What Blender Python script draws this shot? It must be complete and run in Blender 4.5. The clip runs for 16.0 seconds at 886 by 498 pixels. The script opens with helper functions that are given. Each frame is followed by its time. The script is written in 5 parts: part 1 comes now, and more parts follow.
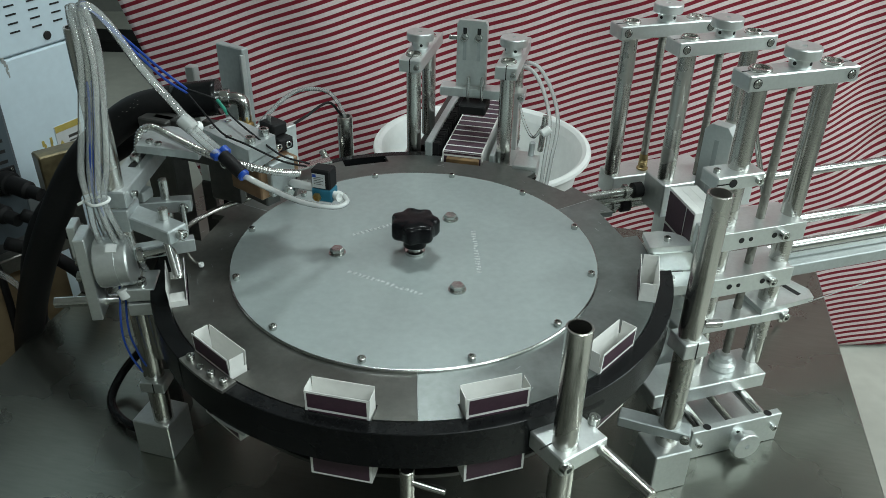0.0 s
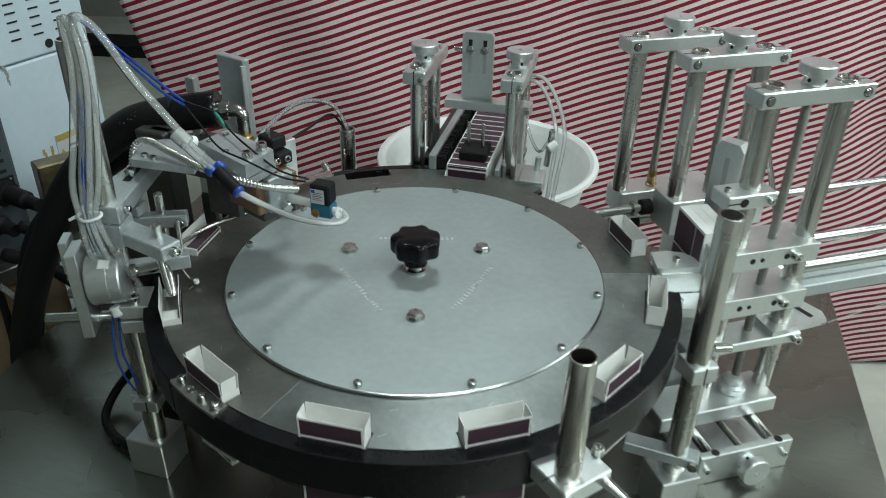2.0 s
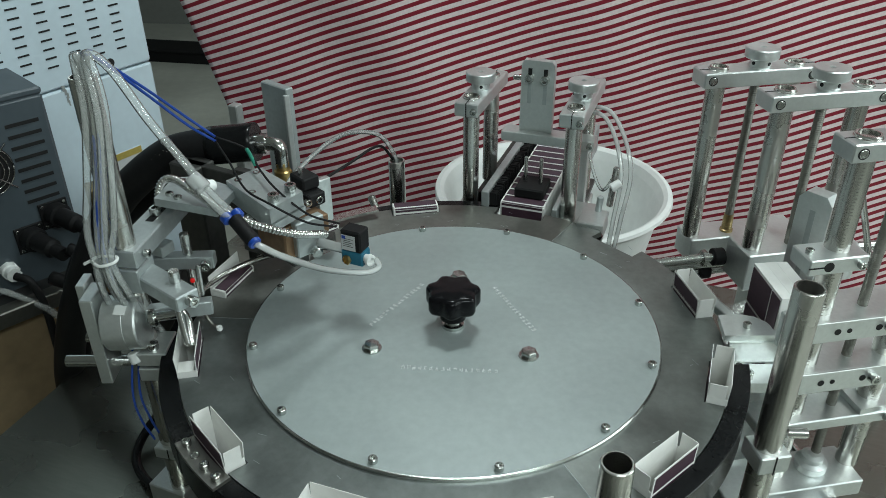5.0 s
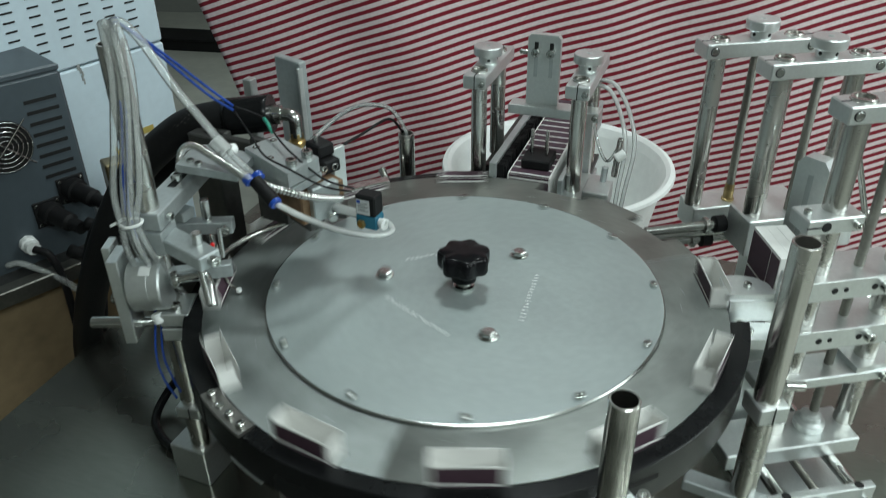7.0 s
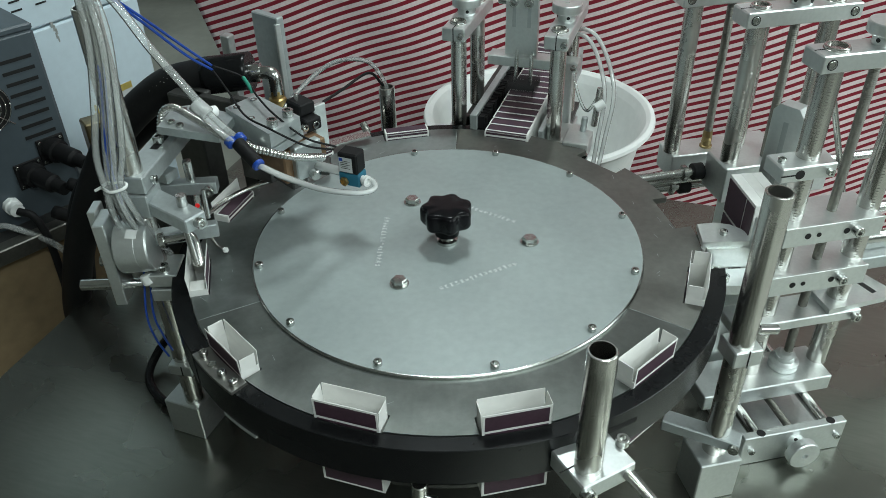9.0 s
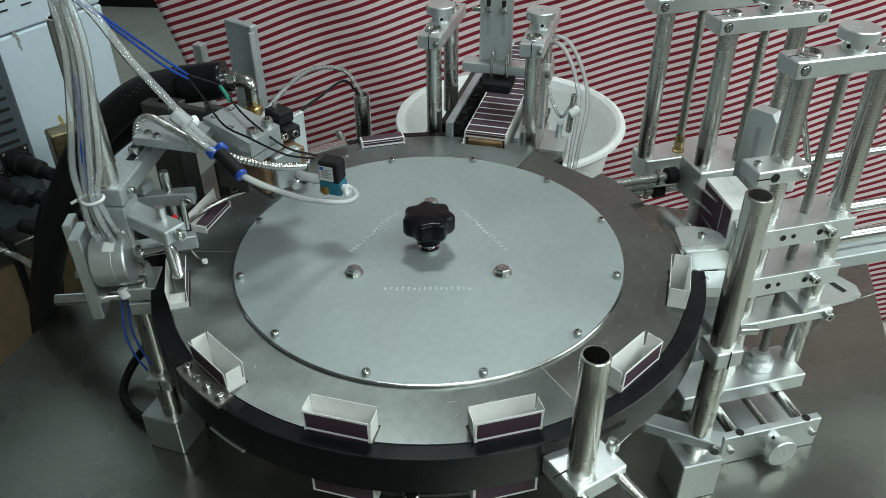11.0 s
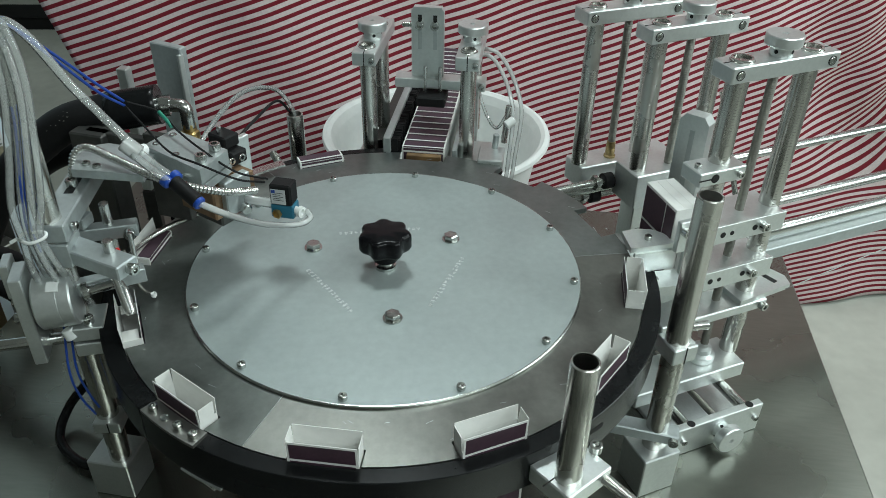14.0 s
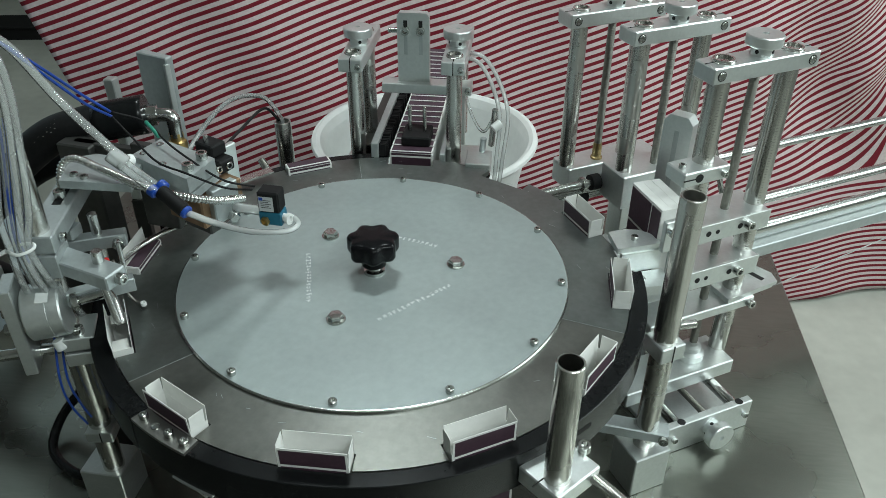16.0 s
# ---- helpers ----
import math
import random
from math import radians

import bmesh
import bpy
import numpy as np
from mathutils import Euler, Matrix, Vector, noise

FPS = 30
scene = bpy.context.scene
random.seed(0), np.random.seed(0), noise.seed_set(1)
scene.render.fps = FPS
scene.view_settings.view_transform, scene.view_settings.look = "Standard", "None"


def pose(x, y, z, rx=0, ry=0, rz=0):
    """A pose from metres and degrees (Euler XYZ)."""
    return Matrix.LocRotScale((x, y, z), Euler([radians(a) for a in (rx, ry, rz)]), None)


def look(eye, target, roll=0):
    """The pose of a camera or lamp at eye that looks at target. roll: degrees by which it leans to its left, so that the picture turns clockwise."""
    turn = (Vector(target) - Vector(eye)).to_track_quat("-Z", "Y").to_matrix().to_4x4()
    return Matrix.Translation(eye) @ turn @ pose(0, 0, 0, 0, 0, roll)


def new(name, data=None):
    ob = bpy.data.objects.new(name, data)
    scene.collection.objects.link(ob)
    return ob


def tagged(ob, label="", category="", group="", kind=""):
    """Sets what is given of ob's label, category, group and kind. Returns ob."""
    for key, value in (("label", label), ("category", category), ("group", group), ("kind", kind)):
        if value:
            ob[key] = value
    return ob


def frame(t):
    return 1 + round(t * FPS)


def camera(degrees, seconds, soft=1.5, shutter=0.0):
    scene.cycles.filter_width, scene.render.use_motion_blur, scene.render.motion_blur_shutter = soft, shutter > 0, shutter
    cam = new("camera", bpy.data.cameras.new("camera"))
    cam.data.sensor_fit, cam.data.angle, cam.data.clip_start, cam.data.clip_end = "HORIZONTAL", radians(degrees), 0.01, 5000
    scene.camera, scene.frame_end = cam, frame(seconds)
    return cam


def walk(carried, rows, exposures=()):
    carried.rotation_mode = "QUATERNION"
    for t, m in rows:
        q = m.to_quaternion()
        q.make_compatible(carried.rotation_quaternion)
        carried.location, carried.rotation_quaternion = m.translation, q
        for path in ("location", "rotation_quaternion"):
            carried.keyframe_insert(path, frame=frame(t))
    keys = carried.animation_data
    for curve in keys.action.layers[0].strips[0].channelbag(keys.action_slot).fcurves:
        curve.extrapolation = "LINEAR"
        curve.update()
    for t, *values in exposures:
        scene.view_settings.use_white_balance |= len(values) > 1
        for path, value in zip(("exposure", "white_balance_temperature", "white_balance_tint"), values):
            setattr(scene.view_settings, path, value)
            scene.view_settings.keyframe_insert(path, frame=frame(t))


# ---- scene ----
cam = camera(57.9, 16.0, 0.42, 0.8)
PATH = [
    (0, (-0.007, -0.921, 0.57), (0.076, 0.782, -0.475), 1.0),
    (0.5, (0.003, -0.926, 0.569), (0.074, 0.781, -0.471), 0.8),
    (1, (0.012, -0.93, 0.568), (0.08, 0.781, -0.464), 0.8),
    (1.5, (0.016, -0.923, 0.566), (0.079, 0.793, -0.46), 0.9),
    (2, (0.003, -0.888, 0.569), (0.065, 0.824, -0.464), 1.2),
    (2.5, (-0.018, -0.835, 0.57), (0.031, 0.885, -0.45), 0.9),
    (3, (-0.038, -0.786, 0.573), (0.025, 0.924, -0.462), 1.2),
    (3.5, (0.013, -0.775, 0.573), (0.049, 0.94, -0.456), 1.2),
    (4, (0.051, -0.778, 0.575), (-0.021, 0.933, -0.459), 0.2),
    (4.2, (0.056, -0.779, 0.575), (-0.061, 0.931, -0.458), -0.15),
    (6.3, (0.058, -0.786, 0.571), (-0.103, 0.922, -0.444), -0.55),
    (6.5, (0.057, -0.794, 0.57), (-0.1, 0.916, -0.457), -0.6),
    (7, (0.049, -0.829, 0.564), (-0.104, 0.87, -0.48), -0.7),
    (7.5, (0.042, -0.865, 0.574), (-0.094, 0.798, -0.528), -1.0),
    (8, (0.05, -0.86, 0.582), (-0.071, 0.777, -0.561), -1.4),
    (8.5, (0.055, -0.842, 0.585), (-0.062, 0.787, -0.57), -1.5),
    (9, (0.053, -0.836, 0.584), (-0.061, 0.789, -0.576), -1.5),
    (11.5, (0.015, -0.835, 0.587), (0.03, 0.804, -0.559), -0.3),
    (12, (0.001, -0.829, 0.59), (0.053, 0.811, -0.555), -0.1),
    (12.5, (-0.015, -0.828, 0.588), (0.095, 0.809, -0.556), 0.4),
    (13, (-0.035, -0.828, 0.591), (0.134, 0.804, -0.553), 0.9),
    (13.5, (-0.048, -0.824, 0.591), (0.173, 0.808, -0.545), 1.2),
    (14, (-0.047, -0.826, 0.589), (0.19, 0.81, -0.536), 1.0),
    (14.5, (-0.046, -0.829, 0.59), (0.201, 0.809, -0.531), 0.9),
    (15, (-0.043, -0.832, 0.592), (0.206, 0.807, -0.528), 0.6),
    (15.5, (-0.041, -0.833, 0.593), (0.21, 0.805, -0.526), 0.5),
    (16, (-0.039, -0.832, 0.594), (0.211, 0.806, -0.525), 0.2),
]
walk(cam, [(t, look(eye, target, roll)) for t, eye, target, roll in PATH],
     [(0, -0.06), (1.5, -0.02), (3, -0.13), (4.2, -0.14), (6.5, -0.08), (8, 0.0), (13, 0.0), (16, -0.03)])

# ---------------------------------------------------------------- world and light
world = bpy.data.worlds.new("room_air")
scene.world = world
world.use_nodes = True
world.node_tree.nodes["Background"].inputs[0].default_value = (0.55, 0.66, 0.64, 1)
world.node_tree.nodes["Background"].inputs[1].default_value = 0.14


def area_lamp(name, eye, target, sx, sy, watts, colour):
    data = bpy.data.lights.new(name, "AREA")
    data.shape, data.size, data.size_y, data.energy, data.color = "RECTANGLE", sx, sy, watts, colour
    ob = new(name, data)
    ob.matrix_world = look(eye, target)
    return ob


LIGHT = (0.87, 1.0, 1.0)
area_lamp("ceiling_light", (0.05, 0.62, 1.66), (0.05, 0.62, 0), 0.36, 0.22, 13, LIGHT)
# Unseen fill lamp, added to brighten the floor behind the machine.
area_lamp("rear_floor_fill", (-1.5, 2.6, 1.66), (-1.5, 2.6, 0), 1.3, 0.4, 17, LIGHT)
area_lamp("tube_light_front", (0.9, -1.5, 1.66), (0.9, -1.5, 0), 1.4, 0.4, 34, LIGHT)
# Unseen fill lamp, added overhead on the right to lift that side.
area_lamp("overhead_side_fill", (1.9, 0.1, 1.66), (1.9, 0.1, 0), 0.4, 1.4, 25, LIGHT)
# Added soft light from the right; the wall there has no opening.
area_lamp("right_fill", (2.95, -0.7, 0.7), (0, -0.7, 0.2), 1.6, 1.4, 40, LIGHT)


# ---------------------------------------------------------------- materials
def mat(name, colour, rough=0.5, metal=0.0, grain=0.0, scale=60.0, bump=0.0, stretch=(1, 1, 1), spots=0.0, spot_scale=6.0,
        rough_vary=0.0, spec=0.5):
    """A surface with fine grain, broad stains and a little relief."""
    m = bpy.data.materials.new(name)
    m.use_nodes = True
    nt = m.node_tree
    n, l = nt.nodes, nt.links
    b = n["Principled BSDF"]
    b.inputs["Base Color"].default_value = (*colour, 1)
    b.inputs["Roughness"].default_value = rough
    b.inputs["Metallic"].default_value = metal
    b.inputs["Specular IOR Level"].default_value = spec
    tc = n.new("ShaderNodeTexCoord")
    mp = n.new("ShaderNodeMapping")
    mp.inputs["Scale"].default_value = stretch
    l.new(tc.outputs["Object"], mp.inputs["Vector"])
    fine = n.new("ShaderNodeTexNoise")
    fine.inputs["Scale"].default_value = scale
    fine.inputs["Detail"].default_value = 5
    l.new(mp.outputs[0], fine.inputs["Vector"])
    broad = n.new("ShaderNodeTexNoise")
    broad.inputs["Scale"].default_value = spot_scale
    broad.inputs["Detail"].default_value = 4
    l.new(tc.outputs["Object"], broad.inputs["Vector"])
    value = None
    for tex, amount in ((fine, grain), (broad, spots)):
        if amount:
            r = n.new("ShaderNodeMapRange")
            r.inputs["From Min"].default_value, r.inputs["From Max"].default_value = 0.3, 0.7
            r.inputs["To Min"].default_value, r.inputs["To Max"].default_value = 1 - amount, 1 + amount
            l.new(tex.outputs["Fac"], r.inputs["Value"])
            if value is None:
                value = r.outputs[0]
            else:
                mul = n.new("ShaderNodeMath")
                mul.operation = "MULTIPLY"
                l.new(value, mul.inputs[0])
                l.new(r.outputs[0], mul.inputs[1])
                value = mul.outputs[0]
    if value is not None:
        vm = n.new("ShaderNodeVectorMath")
        vm.operation = "SCALE"
        vm.inputs[0].default_value = colour
        l.new(value, vm.inputs["Scale"])
        l.new(vm.outputs[0], b.inputs["Base Color"])
    if rough_vary:
        r = n.new("ShaderNodeMapRange")
        r.inputs["From Min"].default_value, r.inputs["From Max"].default_value = 0.3, 0.7
        r.inputs["To Min"].default_value, r.inputs["To Max"].default_value = max(0.02, rough - rough_vary), rough + rough_vary
        l.new(broad.outputs["Fac"], r.inputs["Value"])
        l.new(r.outputs[0], b.inputs["Roughness"])
    if bump:
        bp = n.new("ShaderNodeBump")
        bp.inputs["Strength"].default_value = bump
        bp.inputs["Distance"].default_value = 0.001
        l.new(fine.outputs["Fac"], bp.inputs["Height"])
        l.new(bp.outputs[0], b.inputs["Normal"])
    return m


DISC = mat("disc_aluminium", (0.350, 0.396, 0.390), 0.46, 0.42, 0.05, 90, 0.06, (1, 1, 1), 0.06, 9, 0.05)
RING = mat("ring_steel", (0.26, 0.255, 0.238), 0.36, 0.85, 0.07, 120, 0.05, (1, 1, 1), 0.10, 14, 0.07)


def brushed_plate(angle, colour):
    """Ring steel brushed along one direction of the turret's plane."""
    m = mat("ring_steel_brushed", colour, 0.37, 0.85, 0.08, 130, 0.05, (1, 1, 1), 0.10, 16, 0.07)
    n, l = m.node_tree.nodes, m.node_tree.links
    b = n["Principled BSDF"]
    tr = n.new("ShaderNodeVectorTransform")
    tr.vector_type, tr.convert_from, tr.convert_to = "VECTOR", "OBJECT", "WORLD"
    tr.inputs[0].default_value = (math.cos(radians(angle)), math.sin(radians(angle)), 0)
    b.inputs["Anisotropic"].default_value = 0.6
    l.new(tr.outputs[0], b.inputs["Tangent"])
    return m


RING_PLATES = [brushed_plate(100, (0.225, 0.245, 0.238)), brushed_plate(0, (0.205, 0.220, 0.208)), brushed_plate(30, (0.190, 0.192, 0.176))]
ALU = mat("anodised_aluminium", (0.71, 0.74, 0.73), 0.37, 0.88, 0.04, 200, 0.05, (1, 1, 1), 0.04, 12, 0.05)
ALU_D = mat("aged_aluminium", (0.50, 0.54, 0.54), 0.45, 0.7, 0.06, 160, 0.06, (1, 1, 1), 0.08, 14, 0.06)
CHROME = mat("polished_steel", (0.62, 0.62, 0.60), 0.21, 1.0, 0.04, 150, 0.02, (1, 1, 1), 0.07, 18, 0.06)
STEEL = mat("turned_steel", (0.60, 0.59, 0.56), 0.245, 1.0, 0.05, 150, 0.03, (1, 1, 0.2), 0.09, 15, 0.07)
SCREW = mat("threaded_steel", (0.25, 0.245, 0.22), 0.45, 1.0, 0.08, 150, 0.05, (1, 1, 1), 0.08, 15)
BOLT = mat("bolt_steel", (0.50, 0.51, 0.49), 0.22, 1.0, 0.05, 200, 0.03)
CONDUIT = mat("conduit_steel", (0.66, 0.66, 0.64), 0.24, 1.0, 0.05, 200)
RUBBER = mat("black_rubber", (0.010, 0.010, 0.0105), 0.6, 0, 0.15, 200, 0.15, (1, 1, 1), 0.2, 10, spec=0.22)
GUARD = mat("black_guard_plastic", (0.0085, 0.009, 0.0095), 0.24, 0, 0.15, 160, 0.03, (1, 1, 1), 0.2, 8, 0.05, spec=0.2)
HOLE = mat("dark_hole", (0.006, 0.006, 0.006), 0.7)
KNOB = mat("black_knob_plastic", (0.006, 0.006, 0.007), 0.20, 0, 0.1, 120, 0.03, spec=0.16)
TABLE = mat("table_stainless", (0.235, 0.242, 0.212), 0.27, 0.9, 0.05, 220, 0.04, (0.15, 1, 1), 0.10, 5, 0.06)
CARD = mat("white_cardboard", (0.80, 0.80, 0.77), 0.75, 0, 0.03, 90, 0.05, (1, 1, 1), 0.03, 20)
PURPLE = mat("purple_print", (0.060, 0.030, 0.045), 0.55, 0, 0.12, 260, 0.05, (1, 1, 1), 0.08, 30)
BROWN = mat("brown_board", (0.17, 0.10, 0.042), 0.65, 0, 0.3, 50, 0.1, (1, 1, 1), 0.2, 9)
BRASS = mat("brass", (0.46, 0.32, 0.13), 0.35, 0.9, 0.1, 100, 0.05, (1, 1, 1), 0.2, 20)
COPPER = mat("heated_bronze", (0.27, 0.17, 0.10), 0.45, 0.7, 0.15, 80, 0.08, (1, 1, 1), 0.25, 14)
OLIVE = mat("old_brass_sheet", (0.19, 0.155, 0.085), 0.38, 0.6, 0.25, 60, 0.08, (1, 1, 1), 0.4, 22, 0.1)
BLUE = mat("blue_plastic", (0.010, 0.06, 0.34), 0.4, 0, 0.05, 100)
TEAL = mat("teal_enamel", (0.015, 0.14, 0.22), 0.45, 0, 0.08, 100, 0.04)
WHITEP = mat("white_plastic", (0.80, 0.82, 0.80), 0.45, 0, 0.03, 60, 0.02, (1, 1, 1), 0.04, 6)
RUST = mat("faint_run_mark", (0.30, 0.32, 0.31), 0.6, 0, 0.15, 90)
LABELM = mat("label_paper", (0.55, 0.57, 0.57), 0.5, 0, 0.03, 80)
CABW = mat("pale_blue_enamel", (0.55, 0.66, 0.72), 0.42, 0, 0.03, 60, 0.03, (1, 1, 1), 0.06, 5)
CABD = mat("slate_enamel", (0.062, 0.080, 0.093), 0.45, 0, 0.05, 60, 0.03, (1, 1, 1), 0.10, 6)
FLOOR = mat("floor_tile", (0.50, 0.51, 0.455), 0.4, 0, 0.05, 20, 0.02, (1, 1, 1), 0.12, 2.5, 0.1)
WALL = mat("wall_paint", (0.28, 0.29, 0.27), 0.8, 0, 0.04, 30, 0.05, (1, 1, 1), 0.06, 2)
CEIL = mat("ceiling_paint", (0.5, 0.51, 0.49), 0.85, 0, 0.03, 30)
YELLOW = mat("yellow_label", (0.42, 0.33, 0.08), 0.55, 0, 0.08, 90)
GILT = mat("gilt_screw", (0.36, 0.27, 0.13), 0.4, 0.9, 0.1, 100, 0.05, (1, 1, 1), 0.15, 20)
DARKSTEEL = mat("dark_steel", (0.10, 0.10, 0.095), 0.45, 0.8, 0.1, 100, 0.05, (1, 1, 1), 0.15, 15)
SCRATCH = mat("engraving", (0.70, 0.73, 0.72), 0.4, 0.1)
GREENP = mat("green_sleeve", (0.02, 0.25, 0.17), 0.5)
CARTONB = mat("kraft_cardboard", (0.25, 0.18, 0.10), 0.8, 0, 0.1, 40, 0.1, (1, 1, 1), 0.12, 5)
RED = mat("red_lamp", (0.5, 0.01, 0.01), 0.3)
RED.node_tree.nodes["Principled BSDF"].inputs["Emission Color"].default_value = (1, 0.02, 0.02, 1)
RED.node_tree.nodes["Principled BSDF"].inputs["Emission Strength"].default_value = 0.25


def clear_material(name, colour, mix):
    m = bpy.data.materials.new(name)
    m.use_nodes = True
    n, l = m.node_tree.nodes, m.node_tree.links
    b = n["Principled BSDF"]
    b.inputs["Base Color"].default_value = (*colour, 1)
    b.inputs["Roughness"].default_value = 0.06
    b.inputs["Specular IOR Level"].default_value = 1.0
    tr = n.new("ShaderNodeBsdfTransparent")
    tr.inputs[0].default_value = (0.965, 0.98, 0.975, 1)
    mx = n.new("ShaderNodeMixShader")
    mx.inputs[0].default_value = mix
    l.new(tr.outputs[0], mx.inputs[1])
    l.new(b.outputs[0], mx.inputs[2])
    gl = n.new("ShaderNodeBsdfGlossy")
    gl.inputs["Roughness"].default_value = 0.07
    fr = n.new("ShaderNodeFresnel")
    fr.inputs["IOR"].default_value = 1.3
    top = n.new("ShaderNodeMixShader")
    l.new(fr.outputs[0], top.inputs[0])
    l.new(mx.outputs[0], top.inputs[1])
    l.new(gl.outputs[0], top.inputs[2])
    l.new(top.outputs[0], n["Material Output"].inputs[0])
    return m


CLEAR = clear_material("clear_hose", (0.86, 0.89, 0.87), 0.26)
BUNDLE = clear_material("hanging_hose", (0.87, 0.90, 0.88), 0.27)
MILKY = clear_material("milky_hose", (0.86, 0.88, 0.86), 0.40)


def cloth_material():
    m = bpy.data.materials.new("striped_cloth")
    m.use_nodes = True
    n, l = m.node_tree.nodes, m.node_tree.links
    b = n["Principled BSDF"]
    b.inputs["Roughness"].default_value = 0.9
    tc = n.new("ShaderNodeTexCoord")
    sep = n.new("ShaderNodeSeparateXYZ")
    l.new(tc.outputs["UV"], sep.inputs[0])
    nz = n.new("ShaderNodeTexNoise")
    nz.inputs["Scale"].default_value = 2.2
    nz.inputs["Detail"].default_value = 3
    l.new(tc.outputs["Object"], nz.inputs["Vector"])

    def math_node(op, a, c):
        k = n.new("ShaderNodeMath")
        k.operation = op
        for i, v in enumerate((a, c)):
            if isinstance(v, (int, float)):
                k.inputs[i].default_value = v
            else:
                l.new(v, k.inputs[i])
        return k.outputs[0]
    wob = math_node("MULTIPLY", nz.outputs["Fac"], 0.12)
    f = math_node("FRACT", math_node("ADD", sep.outputs[1], wob), 0)
    tri = math_node("ABSOLUTE", math_node("SUBTRACT", f, 0.5), 0)
    r = n.new("ShaderNodeMapRange")
    r.inputs["From Min"].default_value, r.inputs["From Max"].default_value = 0.215, 0.265
    l.new(tri, r.inputs["Value"])
    weave = n.new("ShaderNodeTexNoise")
    weave.inputs["Scale"].default_value = 150
    weave.inputs["Detail"].default_value = 3
    l.new(tc.outputs["Object"], weave.inputs["Vector"])
    mix = n.new("ShaderNodeMix")
    mix.data_type = "RGBA"
    mix.inputs[6].default_value = (0.19, 0.006, 0.018, 1)
    mix.inputs[7].default_value = (0.66, 0.56, 0.56, 1)
    l.new(r.outputs[0], mix.inputs[0])
    vm = n.new("ShaderNodeVectorMath")
    vm.operation = "SCALE"
    l.new(mix.outputs[2], vm.inputs[0])
    r2 = n.new("ShaderNodeMapRange")
    r2.inputs["To Min"].default_value, r2.inputs["To Max"].default_value = 0.8, 1.2
    l.new(weave.outputs["Fac"], r2.inputs["Value"])
    l.new(r2.outputs[0], vm.inputs["Scale"])
    l.new(vm.outputs[0], b.inputs["Base Color"])
    return m


CLOTH = cloth_material()


# ---------------------------------------------------------------- mesh helpers
def rot_z(a):
    return Matrix.Rotation(radians(a), 4, "Z")


def box(bm, c, s, bevel=0.0015, m=None, yaw=0.0):
    """A box with chamfered edges: centre c, sizes s."""
    got = bmesh.ops.create_cube(bm, size=1.0)["verts"]
    mm = Matrix.Translation(c) @ rot_z(yaw) @ Matrix.Diagonal((*s, 1))
    if m is not None:
        mm = m @ mm
    bmesh.ops.transform(bm, matrix=mm, verts=got)
    if bevel:
        edges = list({e for v in got for e in v.link_edges})
        bmesh.ops.bevel(bm, geom=edges, offset=min(bevel, 0.3 * min(s)), segments=1, affect="EDGES", profile=0.5)
    return bm


def frame_of(p, q):
    p, q = Vector(p), Vector(q)
    return (q - p).to_track_quat("Z", "Y").to_matrix().to_4x4(), p, (q - p).length


def lathe(bm, prof, seg=24, m=None, cap=True):
    """Turns (radius, height) pairs about z."""
    m = m or Matrix()
    rings = []
    for r, z in prof:
        rings.append([bm.verts.new(m @ Vector((r * math.cos(2 * math.pi * i / seg), r * math.sin(2 * math.pi * i / seg), z))) for i in range(seg)])
    for a, b in zip(rings, rings[1:]):
        for i in range(seg):
            f = bm.faces.new((a[i], a[(i + 1) % seg], b[(i + 1) % seg], b[i]))
            f.smooth = True
    if cap:
        bm.faces.new(rings[0][::-1])
        bm.faces.new(rings[-1])
    for ring in rings:
        for i in range(seg):
            e = bm.edges.get((ring[i], ring[(i + 1) % seg]))
            if e:
                e.smooth = False
    return bm


def rod(bm, p, q, r, seg=20, bevel=0.001):
    rot, base, length = frame_of(p, q)
    return lathe(bm, [(r - bevel, 0), (r, bevel), (r, length - bevel), (r - bevel, length)], seg, Matrix.Translation(base) @ rot)


def pipe(bm, p, q, r, r_in, depth=0.05, seg=24):
    """A tube that is open at q."""
    rot, base, length = frame_of(p, q)
    lathe(bm, [(r, 0), (r, length - 0.0008), (r - 0.0008, length), (r_in, length), (r_in, length - depth), (0.0005, length - depth)], seg,
          Matrix.Translation(base) @ rot)
    return bm


def thread(bm, p, q, r, pitch=0.0026, seg=14):
    rot, base, length = frame_of(p, q)
    prof, z = [], 0.0
    while z < length:
        prof += [(r * 0.92, z), (r, z + pitch * 0.45)]
        z += pitch
    return lathe(bm, prof, seg, Matrix.Translation(base) @ rot)


def cap_screw(bm, p, way=(0, 0, 1), r=0.0048, h=0.006, hole=True):
    """A socket-head screw with a sunk hexagon."""
    rot, base, _ = frame_of(p, Vector(p) + Vector(way))
    prof = [(r * 0.96, 0), (r, 0.0004), (r, h - 0.0007), (r - 0.0007, h)]
    if hole:
        prof += [(r * 0.55, h), (r * 0.52, h * 0.45), (0.0003, h * 0.45)]
    return lathe(bm, prof, 14, Matrix.Translation(base) @ rot)


def hex_bolt(bm, p, r=0.0095, h=0.0070):
    m = Matrix.Translation(p)
    lathe(bm, [(r * 1.22, 0), (r * 1.22, 0.0015), (r * 0.9, 0.0016)], 22, m)
    lathe(bm, [(r, 0.0015), (r, h), (r * 0.84, h + 0.0012), (0.0004, h + 0.0014)], 6, m)
    for f in bm.faces:
        f.smooth = False
    return bm


